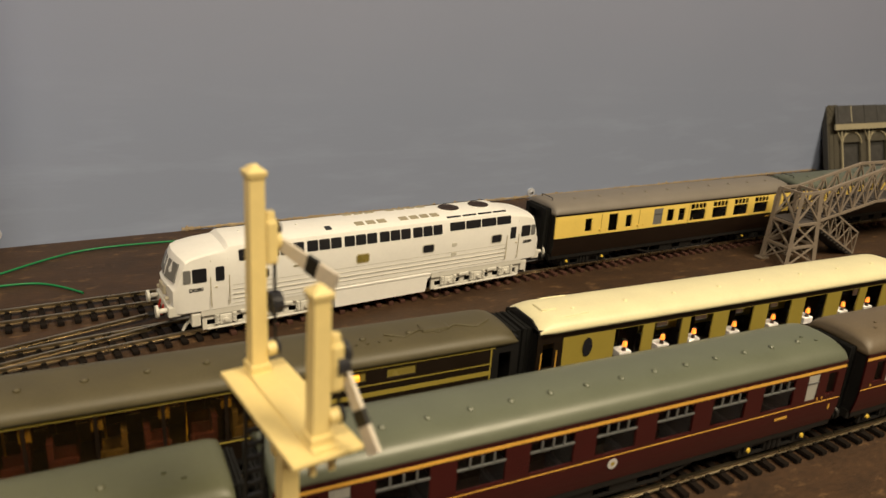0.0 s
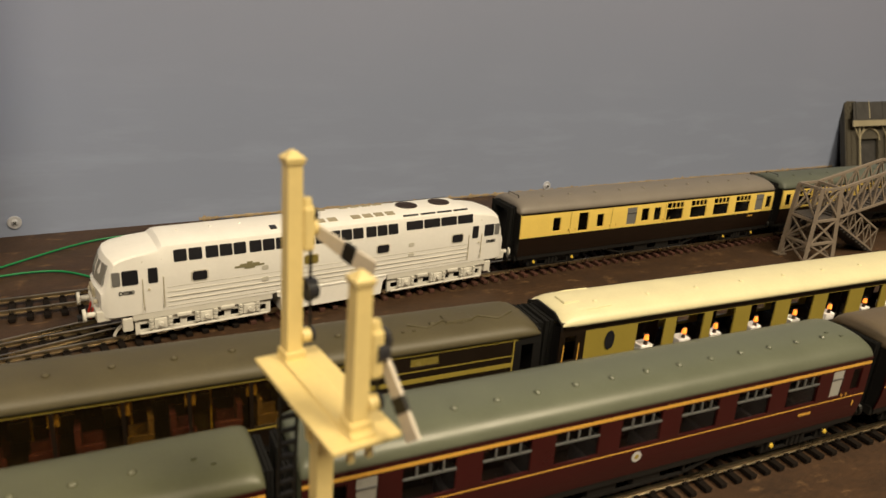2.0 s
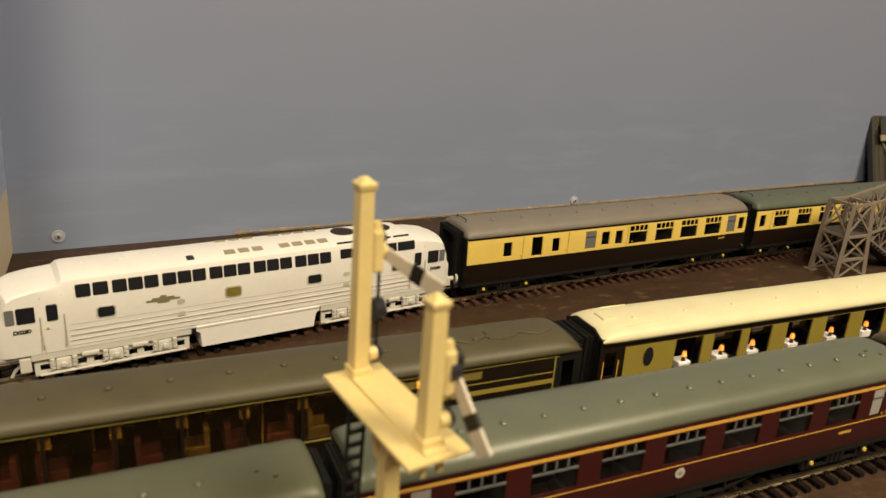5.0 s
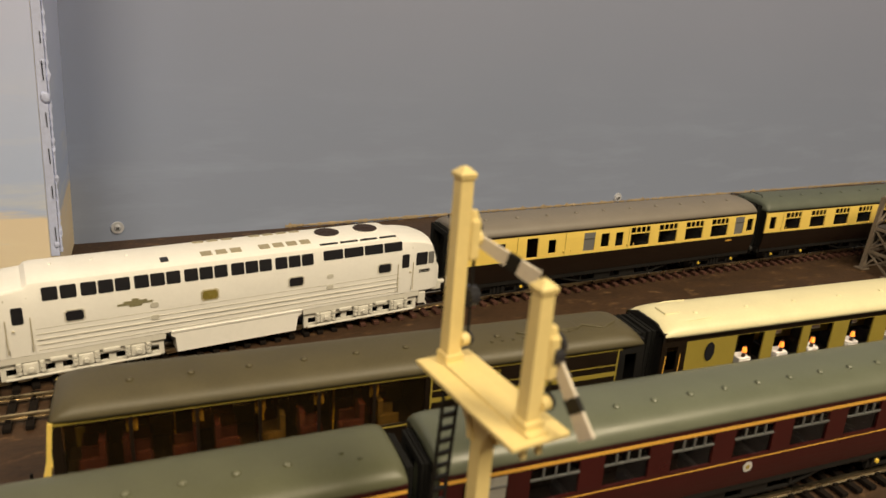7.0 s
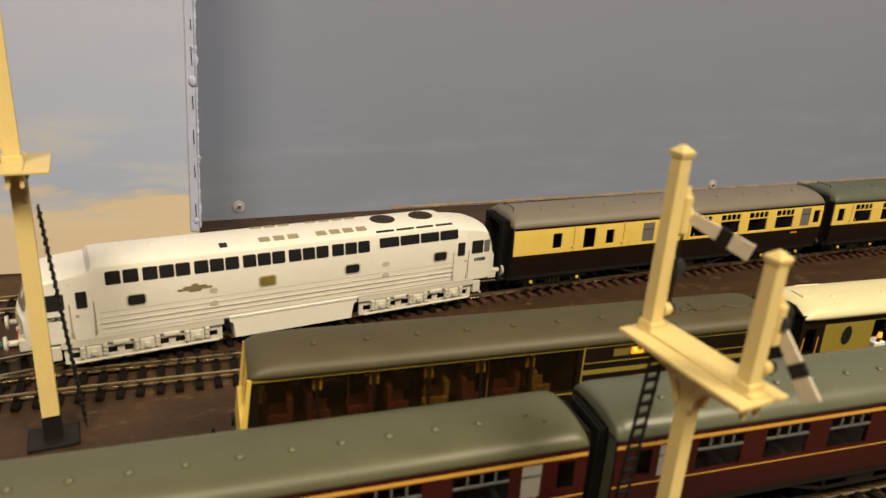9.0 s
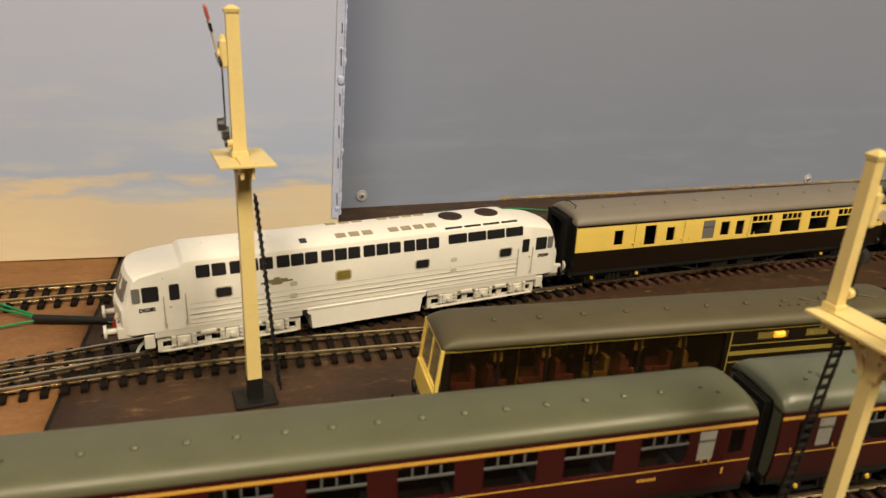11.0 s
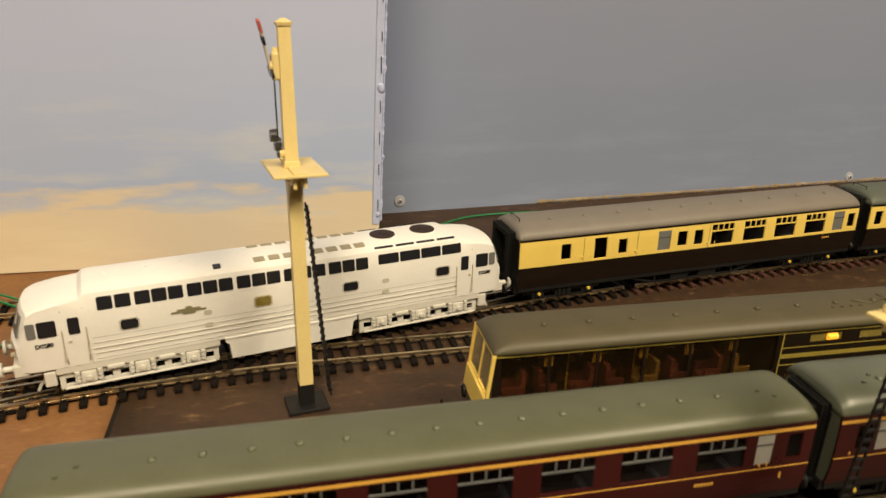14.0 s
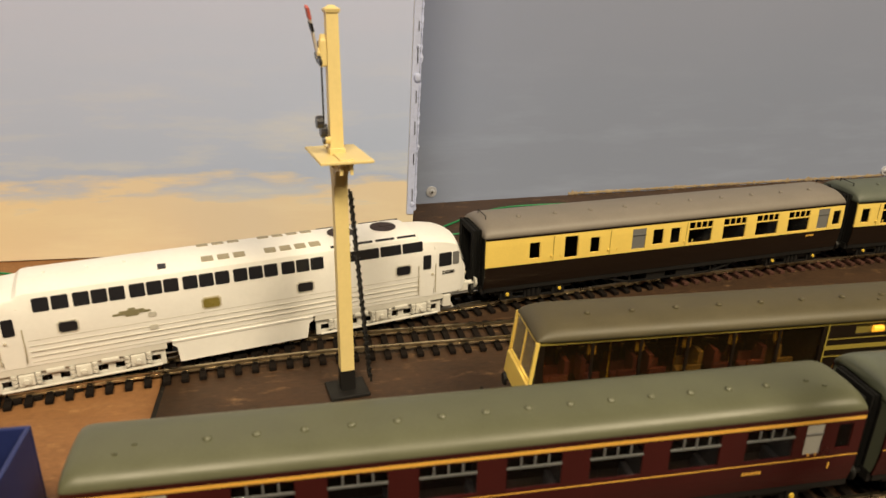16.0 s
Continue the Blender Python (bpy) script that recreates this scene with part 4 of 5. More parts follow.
def dining_car(m, L=0.268):
    co = thing("dining_car", m, "ivory-roofed dining car with olive panels and lit table lamps", "railway coach", "dining train")
    e = L / 2
    z0, zt = 0.0195, 0.0418
    edges = [(0.177, 0.194), (0.201, 0.219), (0.2245, 0.240), (0.251, 0.269), (0.280, 0.298), (0.309, 0.327), (0.339, 0.355), (0.3615, 0.376)]
    off = 0.133 + e
    wins = [(a - off, b - off, 0.0215, zt - 0.0002) for a, b in edges]
    f = side_y()
    for s in (-1, 1):
        plain_side(co, "panelled_side", -e + 0.014, e - 0.005, z0, zt, wins, s, M_OLIVE)
        plain_side(co, "lower_side", -e, e, SILL, z0, [], s, M_UMBER)
        plain_side(co, "letter_band", -e, e, zt, 0.0468, [], s, M_UMBER)
        plain_side(co, "vestibule_side", -e, -e + 0.014, z0, zt, [(-e + 0.003, -e + 0.009, 0.028, 0.040)], s, M_UMBER)
        for w in wins:
            pane = part("window_pane", B(w[0], w[1], min(s * 0.0170, s * 0.0173), max(s * 0.0170, s * 0.0173), w[2], w[3]), M_GLASS, co)
            pane.visible_shadow = False
        bm = bmesh.new()
        bmesh.ops.create_circle(bm, cap_ends=True, segments=28, radius=1.0)
        ext = bmesh.ops.extrude_face_region(bm, geom=bm.faces[:])
        bmesh.ops.translate(bm, verts=[g for g in ext["geom"] if isinstance(g, bmesh.types.BMVert)], vec=(0, 0, 0.3))
        bmesh.ops.transform(bm, matrix=Matrix.Translation((0.161 - off, s * (f(0.035) - 0.0001 + (0 if s > 0 else 0.0)), 0.0352)) @ Matrix.Rotation(-s * math.pi / 2, 4, "X") @ Matrix.Diagonal((0.0027, 0.0048, 0.0012, 1)), verts=bm.verts)
        part("oval_window", bm, M_BLACKWIN, co, "dark oval window")
        part("roof_band", B(-e + 0.002, e - 0.002, min(s * 0.0178, s * 0.0186), max(s * 0.0178, s * 0.0186), 0.0440, 0.0452), M_UMBER, co)
        for x in (-e + 0.0022, -e + 0.0105):
            part("door_rail", C((x, s * 0.0187, 0.022), (x, s * 0.0187, 0.036), 0.0003, n=6), M_GOLD, co, "brass grab rail")
    roof("roof", L, 0.0188, 0.0450, 0.0066, M_PULLCREAM, co, "ivory-painted arched roof", dome=0.012, low=0.25)
    vm = vent_mesh(M_PULLCREAM)
    for i in range(8):
        shared("roof_vent", vm, co, pose(-0.110 + i * 0.031, -0.0065, 0.0511, 12))
    for s in (-1, 1):
        bm = bmesh.new()
        pts = [(-e + 0.030, s * 0.0120, 0.0504), (-e + 0.018, s * 0.0128, 0.0502), (-e + 0.011, s * 0.0115, 0.0500), (-e + 0.0065, s * 0.0070, 0.0496), (-e + 0.0050, 0, 0.0496)]
        for a, b in zip(pts, pts[1:]):
            cyl(bm, a, b, 0.0006, n=6)
        part("roof_pipe", bm, M_PULLCREAM, co)
    part("roof_hatch", B(-e + 0.0075, -e + 0.016, -0.005, 0.005, 0.0506, 0.0520, bevel=0.0005), M_PULLCREAM, co)
    for s in (-1, 1):
        part("end_wall", loft(bmesh.new(), [[(x, y, z) for y, z in ((-0.0166, SILL), (0.0166, SILL), (0.0178, 0.046), (0.009, 0.0495), (-0.009, 0.0495), (-0.0178, 0.046))] for x in (s * e, s * (e - 0.001))]), M_BLACK, co)
        gangway(co, e, s)
    part("inner_floor", B(-e + 0.002, e - 0.002, -0.0168, 0.0168, 0.0134, 0.0142), M_INTERIOR, co)
    part("luggage_rack", B(-e + 0.02, e - 0.02, 0.0120, 0.0165, 0.0370, 0.0376), M_STEEL, co)
    for x in (-0.060, 0.010, 0.080):
        part("bulkhead", B(x, x + 0.0008, 0.004, 0.0165, 0.0142, 0.046), M_INTERIOR, co)
    chair = B(-0.003, 0.003, -0.004, 0.004, 0.0142, 0.0215, bevel=0.0006)
    box(chair, -0.0034, -0.0022, -0.004, 0.004, 0.0215, 0.0305)
    me = finish("armchair", chair, M_SEAT)
    for i, (a, b) in enumerate(edges):
        xm = (a + b) / 2 - off
        table_lamp_set(co, (0.182, 0.206, 0.227, 0.2555, 0.285, 0.313, 0.343, 0.365)[i] + 0.0042 - off, -0.0132, M_LAMPGLOW)
        for k in (-1, 1):
            shared("armchair", me, co, pose(xm + k * 0.0085, 0.010, 0, 0, 0, 0 if k < 0 else 180))
    underframe(co, L)
    return co


dining_car(pose(0.133 + 0.134, 0.0773, RAIL) @ Matrix.Diagonal((1, 0.82, 1, 1)))


def observation_car(m, L=0.238):
    co = thing("observation_car", m, "dark brown observation car with gold lining and amber-lit saloon", "railway coach", "dining train")
    e = L / 2
    off = -0.116 + e
    f = side_y()
    xe = 0.019 - off
    wins = [(-e + 0.0035 + i * 0.0218, -e + 0.0035 + i * 0.0218 + 0.0205, 0.0225, 0.0420) for i in range(6)]
    for s in (-1, 1):
        plain_side(co, "glazed_side", -e, xe, 0.0205, 0.0436, wins, s, M_UMBER)
        plain_side(co, "lower_side", -e, e, SILL, 0.0205, [], s, M_UMBER)
        plain_side(co, "panelled_side", xe, e - 0.014, 0.0205, 0.0436, [(0.0335 - off, 0.0505 - off, 0.0372, 0.0415), (0.0595 - off, 0.0725 - off, 0.0372, 0.0415)], s, M_UMBER)
        plain_side(co, "vestibule_side", e - 0.014, e, 0.0205, 0.0436, [(e - 0.010, e - 0.004, 0.027, 0.040)], s, M_BLACK)
        for x0, x1, z, h in ((-e, e - 0.012, 0.0424, 0.0009), (xe, e - 0.014, 0.0300, 0.0022), (xe, e - 0.014, 0.0352, 0.0005), (xe, e - 0.014, 0.0262, 0.0006), (-e, xe, 0.0213, 0.0007)):
            y = s * f(z)
            part("gold_line", B(x0, x1, min(y, y + s * 0.00012), max(y, y + s * 0.00012), z, z + h), M_OLIVE, co)
        for x in (xe, e - 0.0145):
            y = s * f(0.035)
            part("gold_line", B(x, x + 0.0007, min(y, y + s * 0.00014), max(y, y + s * 0.00014), 0.0215, 0.0436), M_OLIVE, co)
        for w in wins:
            pane = part("window_pane", B(w[0], w[1], min(s * 0.0168, s * 0.0171), max(s * 0.0168, s * 0.0171), w[2], w[3]), M_AMBERGLASS, co)
            pane.visible_shadow = False
        part("lit_window", B(0.0335 - off, 0.0505 - off, min(s * 0.0166, s * 0.0172), max(s * 0.0166, s * 0.0172), 0.0372, 0.0415), M_YELLOWGLASS, co, "dim yellow window")
        part("lit_window", B(0.0595 - off, 0.0725 - off, min(s * 0.0166, s * 0.0172), max(s * 0.0166, s * 0.0172), 0.0372, 0.0415), M_YELLOWGLASS, co, "dim yellow window")
    part("window_lamp", C((0.0425 - off, -0.0176, 0.0392), (0.0475 - off, -0.0176, 0.0392), 0.0016), M_LAMPGLOW2, co, "small glowing yellow lamp")
    # roof and glazed end
    roof("roof", L, 0.0186, 0.0437, 0.0070, M_OLIVEROOF, co, "dusty olive-brown roof", dome=0.011, low=0.22)
    vm = vent_mesh(M_OLIVEROOF)
    for i in range(9):
        shared("roof_vent", vm, co, pose(-0.094 + i * 0.0205, -0.005, 0.0506, 10))
    bm = bmesh.new()
    pts = [((62, 70, 78, 86, 95, 104, 112)[i] / 1000 - off, (-0.004, -0.008)[i % 2], (0.0510, 0.0502)[i % 2]) for i in range(7)]
    for a, b in zip(pts, pts[1:]):
        cyl(bm, a, b, 0.0005, n=6)
    part("roof_pipe", bm, M_OLIVEROOF, co)
    part("roof_tank", B(0.079 - off, 0.092 - off, -0.007, 0.002, 0.0496, 0.0514, bevel=0.0008), M_OLIVEROOF, co)
    for x in (0.048, 0.053, 0.058, 0.063):
        part("roof_lug", B(x - off, x - off + 0.001, -0.0095, -0.0085, 0.0490, 0.0506), M_OLIVEROOF, co)
    part("end_panel", B(-e - 0.0012, -e + 0.0002, -0.0172, 0.0172, SILL, 0.0235, bevel=0.0003), M_CREAM, co, "yellow-painted end panel")
    bm = panel(bmesh.new(), -0.0172, 0.0172, 0.0235, 0.0437, [(-0.0163, -0.0004, 0.0242, 0.0430), (0.0004, 0.0163, 0.0242, 0.0430)], lambda z: e, 0.0012)
    bmesh.ops.transform(bm, matrix=Matrix(((0, -1, 0, 0), (1, 0, 0, 0), (0, 0, 1, 0), (0, 0, 0, 1))), verts=bm.verts)
    part("end_window_frame", bm, M_CREAM, co, "cream-yellow end window frame")
    for s in (-1, 1):
        pane = part("end_window", B(-e + 0.0004, -e + 0.0007, min(s * 0.0008, s * 0.0158), max(s * 0.0008, s * 0.0158), 0.0250, 0.0425), M_ENDGLASS, co)
        pane.visible_shadow = False
        part("corner_post", B(-e - 0.0004, -e + 0.0012, min(s * 0.0168, s * 0.0181), max(s * 0.0168, s * 0.0181), SILL, 0.0437), M_CREAM, co)
    part("end_wall", B(e - 0.001, e, -0.0166, 0.0166, SILL, 0.046), M_BLACK, co)
    gangway(co, e, 1)
    part("inner_floor", B(-e + 0.002, e - 0.002, -0.0165, 0.0165, 0.0134, 0.0142), M_INTERIOR, co)
    part("bulkhead", B(xe - 0.001, xe, -0.0165, 0.0165, 0.0142, 0.0436), M_INTERIOR, co)
    part("side_lining", B(-e + 0.004, xe, 0.0160, 0.0164, 0.0142, 0.0225), M_YELLOWGLASS, co)
    chair = B(-0.0045, 0.0045, -0.0045, 0.0045, 0.0142, 0.0215, bevel=0.0012)
    box(chair, -0.0050, -0.0030, -0.0045, 0.0045, 0.0205, 0.0320)
    box(chair, -0.0045, 0.0035, -0.0052, -0.0040, 0.0205, 0.0255)
    box(chair, -0.0045, 0.0035, 0.0040, 0.0052, 0.0205, 0.0255)
    red = finish("armchair", chair, M_REDSEAT)
    gold = red.copy()
    gold.materials.clear()
    gold.materials.append(M_GOLDSEAT)
    for i in range(8):
        x = -e + 0.011 + i * 0.0155
        for k in (-1, 1):
            shared("armchair", red if i < 3 or (i + k) % 3 else gold, co, pose(x, k * 0.0098, 0, 0, 0, 0 if i % 2 else 180))
    for w in wins[1:]:
        part("curtain", B(w[0] - 0.0022, w[0] + 0.0016, -0.0158, -0.0150, 0.0355, 0.0424), M_CURTAIN, co, "amber window curtain")
        part("curtain", B(w[0] + 0.004, w[0] + 0.010, 0.0150, 0.0158, 0.0340, 0.0424), M_CURTAIN, co, "amber window curtain")
    for x in (-0.082, -0.050, -0.022):
        part("cabin_lamp", C((x, -0.002, 0.0395), (x + 0.004, -0.002, 0.0395), 0.0008), M_LAMPGLOW2, co, "small glowing yellow lamp")
        part("lamp_stand", C((x + 0.002, -0.002, 0.0142), (x + 0.002, -0.002, 0.0395), 0.0004, n=6), M_AXLE, co)
    # the glazed end is raked: its foot stands out
    for o in co.children:
        if o.name.split(".")[0] in ("end_panel", "end_window_frame", "end_window", "corner_post"):
            for v in o.data.vertices:
                v.co.x -= 0.11 * (0.0437 - v.co.z)
    underframe(co, L, bogies=0.17)
    return co


observation_car(pose(-0.1145 + 0.119, 0.0785, RAIL) @ Matrix.Diagonal((1, 0.86, 0.985, 1)))


# ---------------------------------------------------------------- blue wagon coupled to the maroon train
def blue_wagon(m, L=0.075):
    w = thing("open_wagon", m, "dark blue open model wagon behind the maroon coach", "railway wagon", "maroon train")
    e = L / 2
    for s in (-1, 1):
        part("side_wall", B(-e, e, min(s * 0.0150, s * 0.0166), max(s * 0.0150, s * 0.0166), 0.0115, 0.0435, bevel=0.0004), M_BLUE, w)
        part("end_wall", B(min(s * e, s * (e - 0.0016)), max(s * e, s * (e - 0.0016)), -0.0150, 0.0150, 0.0115, 0.0435, bevel=0.0004), M_BLUE, w)
        part("sole_bar", B(-e, e, s * 0.0132 - 0.0008, s * 0.0132 + 0.0008, 0.0090, 0.0116), M_BLACK, w)
        for y in (-0.0115, 0.0115):
            bm = C((s * e, y, 0.0140), (s * (e + 0.0095), y, 0.0140), 0.0012)
            cyl(bm, (s * (e + 0.0095), y, 0.0140), (s * (e + 0.0110), y, 0.0140), 0.0034, 0.003, 16)
            part("buffer", bm, M_RAIL, w, "brass-coloured buffer")
        for x in (-0.02, 0.02):
            shared("wheel", ME_WHEEL, w, pose(x, s * 0.0072, 0.0066, 0, 0, 0 if s < 0 else 180))
            part("axle_guard", B(x - 0.003, x + 0.003, s * 0.0135 - 0.0006, s * 0.0135 + 0.0006, 0.0040, 0.0095), M_BLACK, w)
    part("floor", B(-e, e, -0.015, 0.015, 0.0115, 0.0130), M_BLACK, w)
    part("drawbar", B(e, e + 0.010, -0.0015, 0.0015, 0.0075, 0.0090), M_RAIL, w)
    return w


blue_wagon(pose(-0.2975 - 0.0375, NEAR(0), RAIL))


# ---------------------------------------------------------------- semaphore signals
def semaphore(name, m, label, heights, droop, post_h, doll_y, arm_side, ladder, thick, plat, tip, swing=(0, 0), shift=0.0):
    """A bracket signal: post, platform across the track, dolls with arms, brackets, ladder; shift sets the dolls off the post."""
    sg = thing(name, m, label, "railway signal", "bracket signals")
    w = 0.0023 * thick
    part("base_plate", B(-0.0095, 0.0095, -0.0085, 0.0085, -0.0004, 0.0018, bevel=0.0006), M_BLACK, sg, "black base plate")
    part("post_foot", B(-w - 0.0002, w + 0.0002, -w - 0.0002, w + 0.0002, 0.0018, 0.0120), M_BLACK, sg, "black-painted foot")
    part("post", loft(bmesh.new(), [[(sx * k, sy * k, z) for sx, sy in ((-1, -1), (1, -1), (1, 1), (-1, 1))] for z, k in ((0.0118, w), (post_h - 0.001, w * 0.92))]), M_SIGNAL, sg)
    part("post_collar", B(-w - 0.0006, w + 0.0006, -w - 0.0006, w + 0.0006, post_h - 0.0045, post_h - 0.0008, bevel=0.0003), M_SIGNAL, sg)
    part("platform", B(-plat[0], plat[0], -plat[1], plat[1], post_h, post_h + 0.0013, bevel=0.0003), M_SIGNAL, sg)
    part("platform_beam", B(-0.0030, 0.0030, -plat[1] + 0.0015, plat[1] - 0.0015, post_h + 0.0012, post_h + 0.0020, bevel=0.0003), M_SIGNAL, sg)
    for s in (-1, 1):
        for x in (-0.0022, 0.0022):
            rings = []
            for i in range(9):
                a = math.pi / 2 * i / 8
                py, pz = w + (plat[1] - 0.0065) * (1 - math.cos(a)), post_h - 0.0125 + 0.0120 * math.sin(a)
                ny, nz = 0.0011 * math.cos(a), -0.0011 * math.sin(a)
                rings.append([(x + dx, s * (py + k * ny), pz + k * nz) for dx, k in ((-0.0006, -1), (0.0006, -1), (0.0006, 1), (-0.0006, 1))])
            part("bracket", loft(bmesh.new(), rings), M_SIGNAL, sg, "curved cream platform bracket")
            bm = bmesh.new()
            bar(bm, (x, s * (plat[1] - 0.0035), post_h - 0.0050), (x, s * (plat[1] - 0.0035), post_h), 0.0013)
            part("bracket_hanger", bm, M_SIGNAL, sg)
            bm = bmesh.new()
            bar(bm, (x, s * w, post_h - 0.0050), (x, s * (plat[1] - 0.0035), post_h - 0.0030), 0.0011)
            part("bracket_tie", bm, M_SIGNAL, sg)
    for y, h, d, turn_z in zip(doll_y, heights, droop, swing):
        k = 0.0019 * thick
        doll = part("doll_post", loft(bmesh.new(), [[(sx * k * g, y + sy * k * g, z) for sx, sy in ((-1, -1), (1, -1), (1, 1), (-1, 1))] for z, g in ((post_h + 0.0012, 1.08), (h - 0.0022, 0.95))]), M_SIGNAL, sg)
        bm = loft(bmesh.new(), [[(sx * g * thick, y + sy * g * thick, z) for sx, sy in ((-1, -1), (1, -1), (1, 1), (-1, 1))] for z, g in ((h - 0.0022, 0.0021), (h - 0.0008, 0.0024), (h + 0.0008, 0.0006))])
        part("finial", bm, M_SIGNAL, doll, "pointed cream post cap")
        part("doll_foot", B(-k - 0.0008, k + 0.0008, y - k - 0.0008, y + k + 0.0008, post_h + 0.0012, post_h + 0.0040, bevel=0.0003), M_SIGNAL, doll)
        zp = h - 0.0185
        x0 = arm_side * k
        part("motor_box", B(min(x0, x0 + arm_side * 0.0030), max(x0, x0 + arm_side * 0.0030), y - 0.0026, y + 0.0016, zp - 0.0050, zp + 0.0062, bevel=0.0009), M_SIGNAL, doll)
        part("motor_cap", C((x0 + arm_side * 0.0014, y - 0.0006, zp + 0.0060), (x0 + arm_side * 0.0014, y - 0.0006, zp + 0.0080), 0.0015, 0.0011, 12), M_SIGNAL, doll)
        part("arm_bearing", C((x0, y, zp + 0.0005), (x0 + arm_side * 0.0040, y, zp + 0.0005), 0.0022), M_SIGNAL, doll)
        part("lamp", B(min(x0, x0 + arm_side * 0.0030), max(x0, x0 + arm_side * 0.0030), y + 0.0006, y + 0.0036, zp + 0.0022, zp + 0.0052, bevel=0.0004), M_BLACK, doll)
        zc = post_h + (0.0112 if tip else 0.0195)
        part("counterweight", C((x0 + arm_side * 0.0012, y - 0.0005, zc), (x0 + arm_side * 0.0040, y - 0.0005, zc), 0.0030, 0.0027, 16), M_GREYLENS, doll, "dark round counterweight")
        part("lever_boss", C((x0, y - 0.0012, post_h + 0.0075), (x0 + arm_side * 0.0022, y - 0.0012, post_h + 0.0075), 0.0018), M_SIGNAL, doll)
        part("lever_disc", C((x0 + arm_side * 0.0022, y - 0.0012, post_h + 0.0075), (x0 + arm_side * 0.0032, y - 0.0012, post_h + 0.0075), 0.0021, 0.0018, 14), M_GREYLENS, doll, "dark lever disc")
        bm = bmesh.new()
        bar(bm, (x0 + arm_side * 0.0024, y - 0.0010, post_h + 0.0085), (x0 + arm_side * 0.0024, y - 0.0010, zp), 0.0006)
        part("pull_wire", bm, M_BLACK, doll)
        xa = x0 + arm_side * 0.0036
        turn = Matrix.Translation((xa, y, zp)) @ Matrix.Rotation(radians(turn_z), 4, "Z") @ Matrix.Rotation(radians(-13 if tip else 0), 4, "Y") @ Matrix.Rotation(radians(d), 4, "X")
        arm = part("signal_arm", loft(bmesh.new(), [[(x, yy, zz) for x, zz in ((-0.0004, -h2), (0.0004, -h2), (0.0004, h2), (-0.0004, h2))] for yy, h2 in ((-0.0195, 0.0024), (-0.0010, 0.0016))]), M_ARMWHITE, doll, "white semaphore arm with dark band")
        arm.matrix_basis = turn
        part("arm_band", B(-0.0005, 0.0005, -0.0135, -0.0100, -0.00222, 0.00222), M_BLACK, arm, "black band")
        if tip:
            part("balance_weight", C((x0 + arm_side * 0.0030, y - 0.001, post_h + 0.0150), (x0 + arm_side * 0.0056, y - 0.001, post_h + 0.0150), 0.0029, 0.0026, 14), M_GREYLENS, doll, "dark balance weight")
            part("arm_tip", B(-0.0005, 0.0005, -0.0196, -0.0150, -0.00246, 0.00246), M_ARMRED, arm, "red arm tip")
        sp = bmesh.new()
        for zz in (-0.0016, 0.0026):
            cyl(sp, (-0.0006, 0.0022, zz), (0.0006, 0.0022, zz), 0.0023, n=16)
        part("spectacle", sp, M_GREYLENS, arm, "dark spectacle plate")
    for o in sg.children:
        if o.name.startswith("doll_post"):
            o.location.x += shift
    bm = bmesh.new()
    p0, p1, across = ladder
    across = Vector(across)
    p0, p1 = Vector(p0), Vector(p1)
    for k in (-1, 1):
        bar(bm, p0 + across * k, p1 + across * k, 0.0007)
    n = int(post_h / 0.0042)
    for i in range(1, n):
        c = p0.lerp(p1, i / n)
        for k in (-1, 1) if tip else ():
            cyl(bm, c + across * (k - 0.35), c + across * (k + 0.35), 0.0009, n=6)
    for i in range(1, n):
        c = p0.lerp(p1, i / n)
        bar(bm, c - across * 1.15, c + across * 1.15, 0.0010)
    part("ladder", bm, M_BLACK, sg, "black ladder")
    return sg


semaphore("semaphore_signal", pose(-0.0040, -0.0325, 0, 0, 0, 9), "cream bracket semaphore signal beside the maroon coaches", (0.1508, 0.1345), (17, 50), 0.0975, (0.0182, -0.0162), 1, ((-0.0040, 0.0100, 0.0955), (-0.0040, 0.0165, 0.0018), (0.0022, 0, 0)), 1.0, (0.0082, 0.0220), False, (22, 6))
semaphore("semaphore_signal", pose(-0.1905, 0.1130, 0, -4.0, 0.3, 9), "tall cream bracket semaphore signal on a black foot", (0.1750,), (-76,), 0.1140, (0.0,), -1, ((0.0050, 0.002, 0.0980), (0.0122, 0.004, 0.0018), (0, 0.0022, 0)), 1.38, (0.0112, 0.0195), True, (0,), -0.0008)


# ---------------------------------------------------------------- lattice footbridge
def rod(name, p, q, w, parent):
    return part(name, bar(bmesh.new(), p, q, w), M_BRIDGE, parent)


def lattice(parent, a, b, c, d, n, w=0.0011):
    """A braced side between the chord a-b and the chord d-c, bar by bar."""
    a, b, c, d = (Vector(v) for v in (a, b, c, d))
    rod("chord", a, b, w * 1.5, parent)
    rod("handrail", d, c, w * 1.5, parent)
    for i in range(n + 1):
        f = i / n
        rod("upright", a.lerp(b, f), d.lerp(c, f), w, parent)
        if i < n:
            g = (i + 1) / n
            rod("brace", a.lerp(b, f), d.lerp(c, g), w * 0.8, parent)
            rod("brace", d.lerp(c, f), a.lerp(b, g), w * 0.8, parent)


